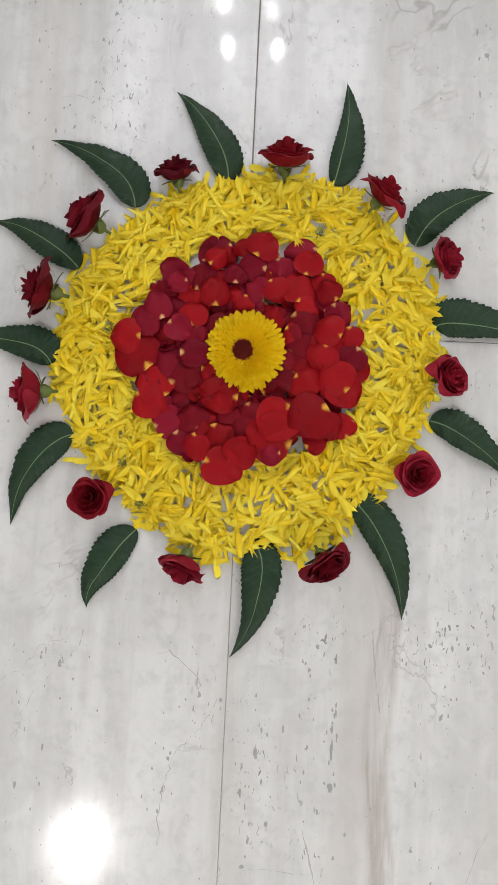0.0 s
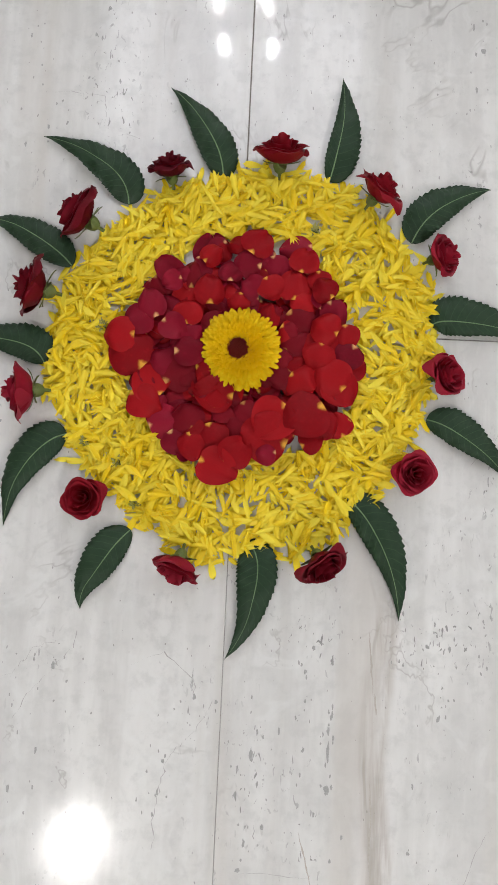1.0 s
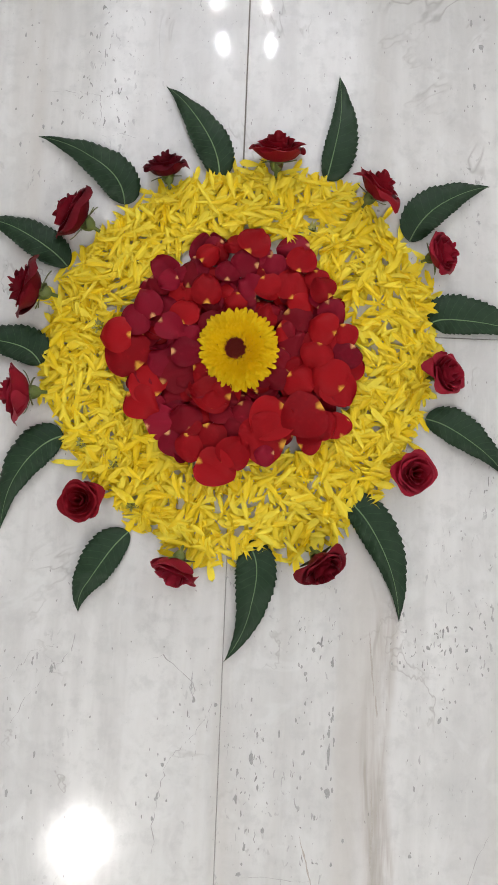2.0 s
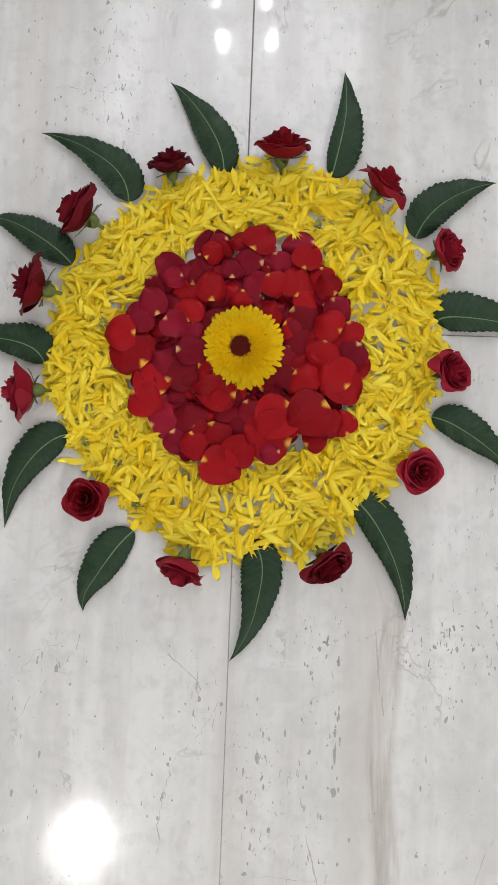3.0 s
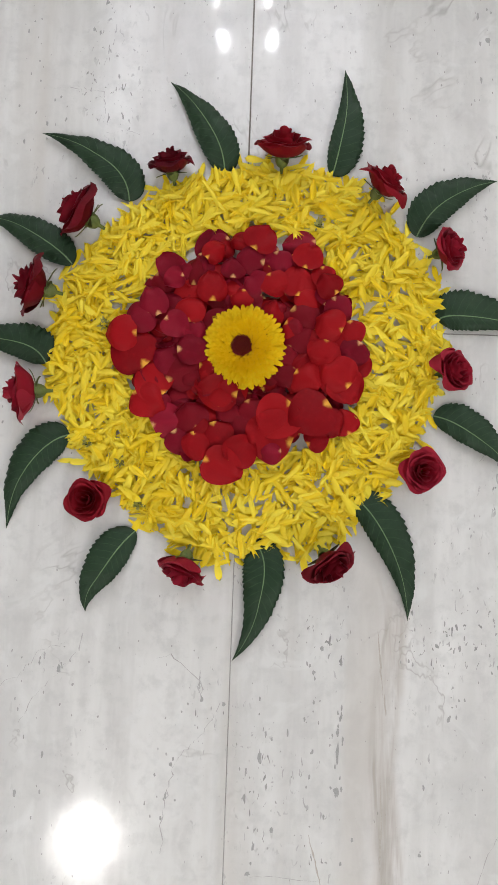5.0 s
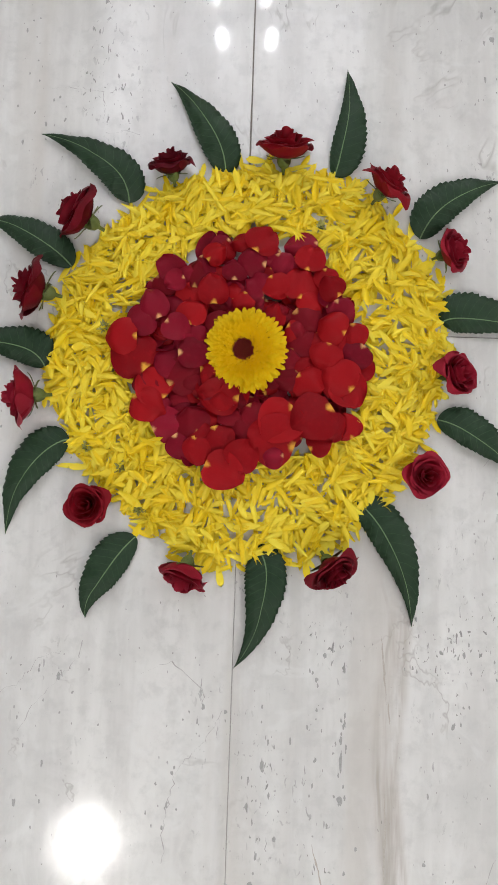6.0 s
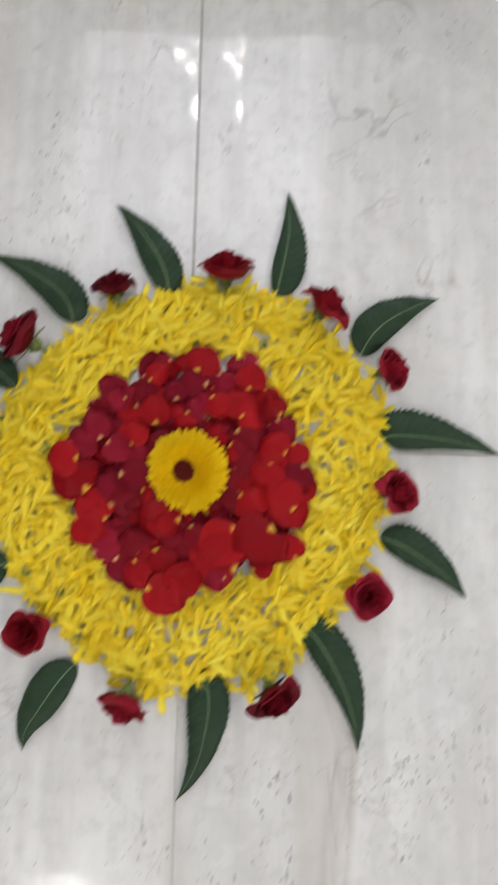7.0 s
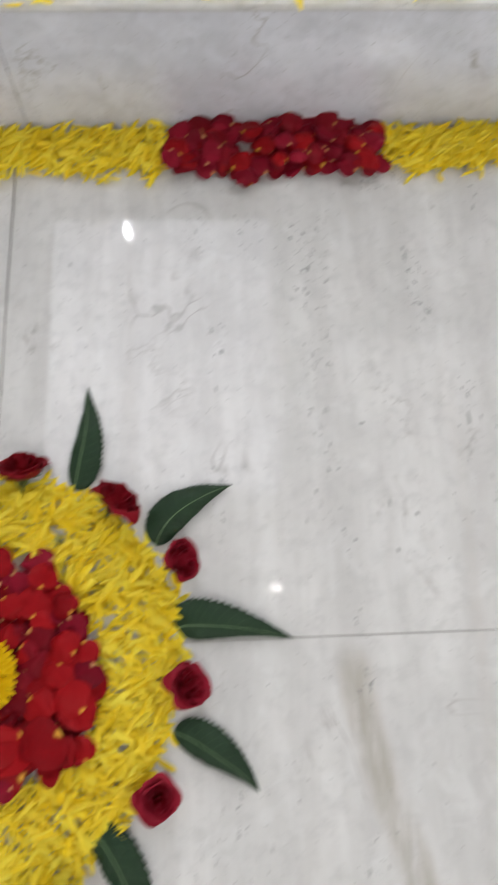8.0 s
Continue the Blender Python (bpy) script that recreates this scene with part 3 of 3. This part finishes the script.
loose_petal(0.059, 0.084, 0.025, 0.023, 75, scarlet, 0.0104)
loose_petal(0.075, 0.059, 0.023, 0.021, 131, scarlet, 0.0128)
loose_petal(0.086, 0.037, 0.022, 0.026, -67, crimson, 0.0066)
loose_petal(0.077, 0.024, 0.028, 0.025, 156, scarlet, 0.0110)
loose_petal(0.096, 0.017, 0.023, 0.022, -80, scarlet, 0.0134)
loose_petal(0.047, 0.043, 0.028, 0.025, -45, maroon, 0.0042)
loose_petal(0.057, 0.03, 0.030, 0.027, -39, maroon, 0.0066)
loose_petal(0.053, 0.013, 0.028, 0.025, 45, maroon, 0.0090)
loose_petal(0.087, 0.012, 0.025, 0.026, 39, scarlet, 0.0098)
loose_petal(0.097, -0.0, 0.025, 0.023, -117, crimson, 0.0102)
loose_petal(0.104, -0.007, 0.021, 0.021, 49, scarlet, 0.0080)
loose_petal(0.083, -0.016, 0.034, 0.031, 139, scarlet, 0.0104)
loose_petal(0.093, -0.03, 0.031, 0.028, -58, scarlet, 0.0128)
loose_petal(0.073, -0.001, 0.028, 0.025, -101, scarlet, 0.0086)
loose_petal(0.061, -0.023, 0.028, 0.025, -31, scarlet, 0.0110)
loose_petal(0.039, -0.015, 0.030, 0.027, -166, maroon, 0.0084)
loose_petal(0.025, -0.027, 0.025, 0.031, -165, maroon, 0.0042)
loose_petal(0.062, -0.053, 0.040, 0.037, -148, scarlet, 0.0160)
loose_petal(0.036, -0.057, 0.038, 0.036, -126, scarlet, 0.0138)
loose_petal(0.029, -0.069, 0.043, 0.040, 162, scarlet, 0.0098)
loose_petal(0.017, -0.053, 0.028, 0.025, -56, maroon, 0.0072)
loose_petal(0.091, -0.057, 0.024, 0.022, 119, scarlet, 0.0080)
loose_petal(0.079, -0.06, 0.026, 0.023, -54, scarlet, 0.0104)
loose_petal(0.07, -0.072, 0.022, 0.020, 32, scarlet, 0.0128)
loose_petal(-0.013, -0.074, 0.029, 0.026, -75, scarlet, 0.0086)
loose_petal(0.006, -0.083, 0.028, 0.027, 54, scarlet, 0.0110)
loose_petal(-0.007, -0.098, 0.031, 0.034, -21, scarlet, 0.0134)
loose_petal(0.007, -0.061, 0.030, 0.027, 124, maroon, 0.0042)
loose_petal(-0.043, -0.078, 0.025, 0.023, -52, crimson, 0.0096)
loose_petal(-0.03, -0.082, 0.022, 0.025, -76, scarlet, 0.0140)
loose_petal(-0.055, -0.059, 0.030, 0.027, 27, crimson, 0.0078)
loose_petal(-0.036, -0.056, 0.028, 0.025, 119, maroon, 0.0072)
loose_petal(-0.07, -0.045, 0.033, 0.030, -27, scarlet, 0.0080)
loose_petal(-0.069, -0.028, 0.033, 0.030, 135, scarlet, 0.0104)
loose_petal(-0.043, -0.017, 0.031, 0.033, 38, maroon, 0.0078)
loose_petal(-0.031, -0.022, 0.025, 0.023, 151, scarlet, 0.0086)
loose_petal(-0.015, -0.035, 0.031, 0.034, 173, scarlet, 0.0110)
loose_petal(-0.022, -0.05, 0.028, 0.025, 158, maroon, 0.0084)
loose_petal(-0.046, -0.041, 0.028, 0.025, -151, maroon, 0.0042)
loose_petal(-0.058, -0.007, 0.028, 0.025, 153, crimson, 0.0096)
loose_petal(-0.034, -0.001, 0.025, 0.030, 4, crimson, 0.0120)
loose_petal(-0.044, 0.007, 0.023, 0.021, -156, crimson, 0.0078)
loose_petal(-0.035, 0.014, 0.020, 0.020, -79, crimson, 0.0102)
loose_petal(0.031, -0.043, 0.030, 0.027, -59, maroon, 0.0030)
loose_petal(0.002, -0.042, 0.030, 0.027, -138, maroon, 0.0054)


# ---- loose yellow petals ----
def rim(points, a):
    """Radius at the angle a of a closed outline round the middle of the circle."""
    polar = sorted((math.atan2(y, x), math.hypot(x, y)) for x, y in points)
    polar = [(polar[-1][0] - 2 * math.pi, polar[-1][1])] + polar + [(polar[0][0] + 2 * math.pi, polar[0][1])]
    return float(np.interp(a, [p[0] for p in polar], [p[1] for p in polar]))


OUTER = [(0.178, 0.025), (0.174, -0.025), (0.16, -0.065), (0.134, -0.11), (0.097, -0.154), (0.055, -0.175), (-0.01, -0.183), (-0.054, -0.161), (-0.097, -0.125), (-0.138, -0.089),
         (-0.157, -0.04), (-0.162, 0.019), (-0.148, 0.066), (-0.116, 0.115), (-0.068, 0.151), (-0.009, 0.17), (0.042, 0.17), (0.103, 0.154), (0.142, 0.121), (0.173, 0.071)]
INNER = [(0.109, 0.01), (0.107, -0.029), (0.099, -0.064), (0.056, -0.087), (0.019, -0.094), (-0.014, -0.107), (-0.048, -0.09), (-0.079, -0.058), (-0.101, -0.009),
         (-0.098, 0.036), (-0.07, 0.073), (-0.03, 0.103), (0.014, 0.112), (0.065, 0.092), (0.09, 0.055)]


def strap(length, width, bend, fold, twist, notch):
    """A narrow petal along x, base at the origin."""
    nu, nv, out = 5, 8, []
    for j in range(nv):
        v = j / (nv - 1)
        w = width / 2 * (0.20 + 0.80 * math.sin(math.pi * (0.04 + 0.80 * v ** 1.1)) ** 1.1) * (1.0 if j < nv - 1 else 0.22)
        for i in range(nu):
            u = 2 * i / (nu - 1) - 1
            a = twist * v
            y, z = w * u, fold * w * (u * u - 0.3)
            out.append((length * v - notch * (j == nv - 1) * u * u, y * math.cos(a) - z * math.sin(a) + bend * length * v * v * 0.5, y * math.sin(a) + z * math.cos(a)))
    return out


def yellow_heap(name, spots, label, rng):
    """spots: (x, y, heading, height, length, pitch) for each petal."""
    verts, faces, uvs = [], [], []
    for x, y, h, z, l, pitch in spots:
        pts = strap(l, rng.choice((rng.uniform(0.0032, 0.0050), rng.uniform(0.0036, 0.0066))), rng.gauss(0, 0.2), rng.uniform(-0.8, 1.2), rng.gauss(0, 0.35), 0.0012)
        m = Matrix.Rotation(h, 3, "Z") @ Matrix.Rotation(-pitch, 3, "Y") @ Matrix.Rotation(rng.gauss(0, 0.25), 3, "X")
        arch = rng.uniform(-0.25, 0.35)
        pts = [m @ Vector((px - l / 2, py, pz + arch * l * (0.25 - (px / l - 0.5) ** 2))) for px, py, pz in pts]
        low = min(p.z for p in pts)
        start = len(verts)
        verts += [(p.x + x, p.y + y, p.z - low + z) for p in pts]
        faces += grid_faces(5, 8, start)
        uvs += [(i / 4, 0.12 + 0.88 * j / 7) for j in range(8) for i in range(5)]
    return tagged(new(name, mesh_of(name, verts, faces, yellow, uvs)), label, "petals", kind="stuff")


def ring_spots(rng, count):
    spots = []
    while len(spots) < count:
        a = rng.uniform(-math.pi, math.pi)
        ro, ri = rim(OUTER, a) + 0.002, rim(INNER, a) - 0.004
        r = math.sqrt(rng.uniform(ri * ri, ro * ro))
        edge = (ro - r) / (ro - ri)
        if edge < 0.16 and rng.random() > 0.30 + edge * 3.5:
            continue
        r -= 0.008 * max(0.0, 1 - edge * 3)
        x, y = r * math.cos(a), r * math.sin(a)
        swirl = noise.noise((x * 38, y * 38, 0.3)) * 3.6
        h = swirl + rng.gauss(0, 0.55) + (math.pi if rng.random() < 0.3 else 0) + 0.6
        pile = min(1.0, edge * 3.2 + 0.1) * min(1.0, (1 - edge) * 6 + 0.35)
        z = 0.0008 + 0.0085 * pile * rng.random() * (0.7 + 0.6 * noise.noise((x * 25, y * 25, 4.0)))
        z = max(0.0008, z)
        if rng.random() < 0.10:
            # a torn tuft: petals that still hold together at the base
            for _ in range(rng.randint(4, 7)):
                l, q = rng.uniform(0.017, 0.025), h + rng.uniform(-0.7, 0.7)
                spots.append((x + (l / 2 - 0.009) * math.cos(q), y + (l / 2 - 0.009) * math.sin(q), q, z + rng.uniform(0, 0.003), l, rng.uniform(0.0, 0.25)))
        else:
            spots.append((x, y, h, z, rng.uniform(0.012, 0.026), rng.gauss(0, 0.10)))
    return spots


rng = random.Random(8)
yellow_heap("yellow_petals", ring_spots(rng, 3900), "ring of loose bright yellow chrysanthemum petals strewn on the floor", rng)


# stray petals round the edge of the circle, each one a thing
strays = []
for k in range(10):
    pts = strap(rng.uniform(0.015, 0.025), rng.uniform(0.0042, 0.0062), rng.gauss(0, 0.16), rng.uniform(-0.3, 0.8), rng.gauss(0, 0.35), 0.0012)
    low = min(p[2] for p in pts)
    strays.append(mesh_of("yellow_petal", [(x - 0.01, y, z - low) for x, y, z in pts], grid_faces(5, 8), yellow_single, [(i / 4, 0.12 + 0.88 * j / 7) for j in range(8) for i in range(5)]))
for k in range(120):
    a = rng.uniform(-math.pi, math.pi)
    r = rim(OUTER, a) + rng.uniform(-0.013, 0.003)
    ob = tagged(new("yellow_petal", strays[k % 10]), "narrow yellow chrysanthemum petal strayed to the edge of the circle", "petal", "stray yellow petals")
    ob.matrix_basis = pose(r * math.cos(a), r * math.sin(a), rng.uniform(0.0005, 0.003), 0, 0, math.degrees(a) + rng.gauss(0, 55))


# ---- green flower heads among the petals ----
def bare_head(x, y, rng, where):
    ob = tagged(new("flower_head"), "pale green torn flower head lying " + where, "flower head")
    ob.location = (x, y, 0.006)
    for k in range(20):
        a, e = rng.uniform(0, 6.28), rng.uniform(0.2, 1.2)
        l, w = rng.uniform(0.004, 0.009), 0.0008
        d = Vector((math.cos(a) * math.cos(e), math.sin(a) * math.cos(e), math.sin(e)))
        q = Vector((-math.sin(a), math.cos(a), 0)) * w
        verts = [d * 0.001 - q, d * 0.001 + q, d * l * 0.7 + q * 1.1, d * l, d * l * 0.7 - q * 1.1]
        part("bract", mesh_of("bract", verts, [(0, 1, 2, 3, 4)], pale_green), ob)
    part("core", disc("core", 0.003, -0.003, 0.003, calyx_green, 12, dome=0.002), ob)


for x, y in ((-0.113, 0.021), (-0.121, -0.080), (-0.093, -0.096), (-0.076, -0.130), (0.067, 0.115)):
    bare_head(x, y, rng, "among yellow petals")


# ---- border along the foot of the step ----
def band_spots(rng, x0, x1, count, z0, y0, y1):
    spots = []
    for _ in range(count):
        x = rng.uniform(x0, x1)
        low = y0 + 0.012 * noise.noise((x * 22, 1.0, 0.0)) - (0.016 if rng.random() < 0.08 else 0)
        y = rng.uniform(low, y1)
        spots.append((x, y, rng.gauss(0.7, 0.7) + (math.pi if rng.random() < 0.4 else 0), z0 + 0.0008 + 0.010 * rng.random(), rng.uniform(0.015, 0.024), rng.gauss(0, 0.18)))
    return spots


rng = random.Random(15)
yellow_heap("yellow_border_petals", band_spots(rng, -0.26, 0.160, 1700, 0, 0.506, 0.556), "loose yellow petals in a strip at the foot of the step", rng)
yellow_heap("yellow_border_petals", band_spots(rng, 0.398, 0.74, 1400, 0, 0.506, 0.556), "loose yellow petals in a strip at the foot of the step", rng)
yellow_heap("yellow_step_petals", band_spots(rng, -0.2, 0.7, 300, STEP, 0.566, 0.60), "yellow petals strewn along the edge of the step", rng)
for k in range(100):
    x = 0.170 + 0.225 * ((k * 0.61803) % 1.0)
    y = 0.500 + 0.058 * ((k * 0.41421 + 0.3) % 1.0)
    if k in (20, 41, 62, 75):
        y = 0.487 + 0.004 * (k % 3)
    size = prng.uniform(0.020, 0.028)
    loose_petal(x, y, size, size * prng.uniform(0.85, 1.1), prng.uniform(0, 360), (scarlet, crimson, maroon, crimson)[k % 4], 0.0008 + 0.014 * k / 100, "rose petals in the border", 22)


# ---- floor tiles ----
def tile_mesh(sag):
    """One slab, corner at the origin; sag: slope by which the edge along x = 0 falls away."""
    w, h, c = TILE - GAP, LONG - 0.0006, 0.0004

    def drop(x):
        q = 0.052 - x
        crown = -0.024 * sag * max(0.0, 1 - max(0.0, -q) / 0.2)
        return crown + (0.0 if q <= 0 else sag * (q * q / 0.028 if q < 0.014 else q - 0.007))

    xs = [c] + [0.004 + 0.003 * k for k in range(18)] + [0.08, 0.12, 0.17, 0.25, w / 2, w - c]
    ys = [c, h / 2, h - c]
    verts = [(x, y, -drop(x)) for y in ys for x in xs]
    faces = grid_faces(len(xs), len(ys))
    ring = [(x, 0, 1) for x in xs] + [(w, y, 2) for y in (c, h - c)] + [(x, h, 3) for x in reversed(xs)] + [(0, y, 4) for y in (h - c, c)]
    n, k0 = len(ring), len(verts)
    for x, y, _ in ring:
        xi, yi = min(max(x, c), w - c), min(max(y, c), h - c)
        verts += [(xi, yi, -drop(xi)), (x, y, -drop(xi) - c), (x, y, -0.012)]
    for k in range(n):
        a, b = k0 + 3 * k, k0 + 3 * ((k + 1) % n)
        faces += [(b, a, a + 1, b + 1), (b + 1, a + 1, a + 2, b + 2)]
    return mesh_of("tile", verts, faces, stone)


flat_tile, worn_tile = tile_mesh(0.0), tile_mesh(0.046)
for i in range(-5, 5):
    for j in range(-4, 2):
        x, y = JX + i * TILE + GAP / 2, JY + (j + 0.5 * (i % 2)) * LONG + GAP / 2
        # tiles that meet a wall are cut to fit
        xa, xb, ya, yb = max(x, X0), min(x + TILE, X1), max(y, Y0), min(y + LONG, RISER_Y + 0.02)
        if xb - xa > 0.05 and yb - ya > 0.05:
            shift = 0.0008 * (i == 0 and j < 0)
            cut = Matrix.Diagonal(((xb - xa) / TILE, (yb - ya) / LONG, 1, 1))
            part("tile", worn_tile if i == 0 and j == 0 else flat_tile, floor, m=Matrix.Translation((xa - shift, ya, 0)) @ cut)


# ---- single dark fillings and hairline cracks in the stone ----
filling = plain("pit_filling", (0.40, 0.395, 0.38), 0.35, grain=700, spread=0.5)
crack_fill = plain("crack_filling", (0.44, 0.425, 0.41), 0.3, grain=400, spread=0.4)
mark_rng = random.Random(31)


def pit(x, y, across, along_y):
    """An uneven dark filling in the stone, 0.3 mm proud of it."""
    n, a0 = 11, mark_rng.uniform(0, 6)
    ring = [(0.5 * across * 0.85 * math.cos(a) * (r := mark_rng.uniform(0.55, 1.1)), 0.5 * along_y * math.sin(a) * r) for a in (2 * math.pi * k / n + a0 for k in range(n))]
    top = mark_rng.uniform(0.00015, 0.0004)
    verts = [(px, py, top) for px, py in ring] + [(px * 1.1, py * 1.1, -0.0004) for px, py in ring]
    faces = [tuple(range(n))] + [(k, n + k, n + (k + 1) % n, (k + 1) % n) for k in range(n)]
    part("pit", mesh_of("pit", verts, faces, filling, smooth=False), floor, m=Matrix.Translation((x, y, 0)))


def crack(*points):
    """A hairline that wanders from point to point."""
    line = []
    for (xa, ya), (xb, yb) in zip(points, points[1:]):
        for q in range(6):
            t = q / 6
            line.append((xa + (xb - xa) * t + mark_rng.gauss(0, 0.0009), ya + (yb - ya) * t + mark_rng.gauss(0, 0.0009)))
    verts = []
    for k, (x, y) in enumerate(line):
        w = mark_rng.uniform(0.00005, 0.0005)
        verts += [(x - w, y - w * 0.5, 0.00025), (x + w, y + w * 0.5, 0.00025)]
    part("crack", mesh_of("crack", verts, grid_faces(2, len(line)), crack_fill, smooth=False), floor)


pit(0.408, 0.399, 0.0048, 0.0112)
pit(0.41, 0.383, 0.0042, 0.0070)
pit(0.407, 0.409, 0.0036, 0.0056)
pit(0.305, 0.359, 0.0048, 0.0056)
pit(0.452, 0.222, 0.0048, 0.0154)
pit(0.454, 0.245, 0.0030, 0.0070)
pit(0.041, 0.453, 0.0054, 0.0112)
pit(0.189, 0.404, 0.0084, 0.0098)
pit(0.209, 0.293, 0.0030, 0.0056)
pit(0.371, 0.097, 0.0036, 0.0056)
pit(0.392, 0.13, 0.0048, 0.0056)
pit(0.3, 0.154, 0.0036, 0.0056)
pit(0.348, 0.219, 0.0060, 0.0042)
pit(0.367, 0.141, 0.0036, 0.0098)
pit(0.416, 0.369, 0.0030, 0.0056)
pit(0.092, -0.307, 0.0035, 0.0080)
pit(0.092, -0.323, 0.0045, 0.0170)
pit(0.092, -0.353, 0.0060, 0.0075)
pit(0.03, -0.328, 0.0040, 0.0130)
pit(0.041, -0.383, 0.0035, 0.0050)
pit(0.027, -0.396, 0.0030, 0.0070)
pit(0.023, -0.416, 0.0060, 0.0040)
pit(0.078, -0.242, 0.0040, 0.0050)
pit(0.052, -0.309, 0.0020, 0.0070)
pit(0.029, -0.283, 0.0020, 0.0040)
pit(-0.0, -0.288, 0.0040, 0.0040)
pit(-0.018, -0.285, 0.0035, 0.0060)
pit(-0.044, -0.36, 0.0030, 0.0070)
pit(-0.041, -0.336, 0.0035, 0.0040)
pit(0.181, -0.294, 0.0040, 0.0060)
pit(0.19, -0.238, 0.0035, 0.0060)
pit(0.161, -0.347, 0.0025, 0.0050)
pit(0.158, -0.398, 0.0035, 0.0035)
pit(-0.135, -0.265, 0.0045, 0.0070)
pit(-0.164, -0.362, 0.0030, 0.0070)
pit(-0.139, 0.296, 0.0035, 0.0040)
pit(-0.133, 0.293, 0.0025, 0.0060)
pit(0.121, 0.329, 0.0040, 0.0080)
pit(0.128, 0.288, 0.0050, 0.0090)
pit(0.138, 0.247, 0.0045, 0.0110)
pit(0.21, 0.258, 0.0030, 0.0080)
pit(0.128, 0.214, 0.0040, 0.0080)
pit(0.07, -0.342, 0.0020, 0.0050)
pit(0.095, -0.288, 0.0020, 0.0060)
pit(0.082, -0.372, 0.0025, 0.0050)
pit(0.105, -0.388, 0.0030, 0.0040)
pit(0.096, -0.406, 0.0025, 0.0050)
pit(0.216, 0.296, 0.0060, 0.0070)
pit(0.207, 0.319, 0.0030, 0.0100)


def pit_row(x, y0, y1, count, spread):
    """Small fillings strung along one streak of the stone."""
    for _ in range(count):
        w = mark_rng.uniform(0.0010, 0.0026)
        pit(x + mark_rng.gauss(0, spread), mark_rng.uniform(y0, y1), w, w * mark_rng.uniform(0.8, 2.6))


pit_row(0.093, -0.36, -0.29, 16, 0.003)
pit_row(0.188, -0.31, -0.21, 15, 0.006)
pit_row(0.070, -0.33, -0.25, 12, 0.004)
pit_row(0.216, -0.27, -0.19, 6, 0.004)
pit_row(0.150, -0.26, -0.20, 8, 0.004)
pit_row(0.030, -0.41, -0.27, 12, 0.005)
pit_row(-0.045, -0.40, -0.28, 10, 0.006)
pit_row(-0.150, -0.42, -0.24, 14, 0.012)
pit_row(0.132, 0.20, 0.34, 14, 0.006)
pit_row(0.210, 0.20, 0.34, 14, 0.006)
pit_row(-0.180, 0.18, 0.33, 14, 0.014)
pit_row(0.412, 0.33, 0.43, 16, 0.005)
pit_row(0.455, 0.20, 0.28, 14, 0.005)
pit_row(0.300, 0.10, 0.40, 14, 0.010)
crack((-0.003, -0.288), (-0.015, -0.311), (-0.026, -0.32), (-0.039, -0.336), (-0.043, -0.36), (-0.046, -0.382), (-0.046, -0.408))
crack((-0.164, -0.308), (-0.154, -0.288), (-0.137, -0.269), (-0.122, -0.253), (-0.116, -0.234))
crack((-0.077, -0.264), (-0.045, -0.249), (-0.02, -0.271), (-0.017, -0.286))
crack((0.024, -0.418), (0.056, -0.418), (0.083, -0.42))
crack((0.201, -0.421), (0.214, -0.392), (0.228, -0.37))
crack((-0.174, 0.237), (-0.150, 0.239), (-0.127, 0.235), (-0.125, 0.222), (-0.124, 0.208))
crack((-0.122, 0.197), (-0.105, 0.199), (-0.088, 0.197))
crack((-0.186, -0.283), (-0.166, -0.270), (-0.150, -0.252), (-0.132, -0.244))
crack((0.236, -0.050), (0.222, -0.068), (0.205, -0.088))


def brown_vein(half_width, *points):
    """A tapering brown streak in the stone, widest half way."""
    line = []
    for (xa, ya), (xb, yb) in zip(points, points[1:]):
        line += [(xa + (xb - xa) * q / 8 + mark_rng.gauss(0, 0.0002), ya + (yb - ya) * q / 8) for q in range(8)]
    verts = []
    for k, (x, y) in enumerate(line):
        w = half_width * math.sin(math.pi * (k + 0.5) / len(line)) * mark_rng.uniform(0.5, 1.2)
        verts += [(x - w, y, 0.0002), (x + w, y, 0.0002)]
    part("brown_vein", mesh_of("brown_vein", verts, grid_faces(2, len(line)), vein_fill, smooth=False), floor)


vein_fill = plain("vein_filling", (0.47, 0.43, 0.38), 0.3, grain=500, spread=0.35)
brown_vein(0.0008, (0.1235, -0.225), (0.1255, -0.250), (0.1285, -0.283))
brown_vein(0.0009, (0.1290, -0.276), (0.1310, -0.296))
brown_vein(0.0010, (0.1265, -0.340), (0.1280, -0.375), (0.1270, -0.405), (0.1295, -0.440))
brown_vein(0.0008, (0.0700, -0.385), (0.0760, -0.405), (0.0830, -0.432))
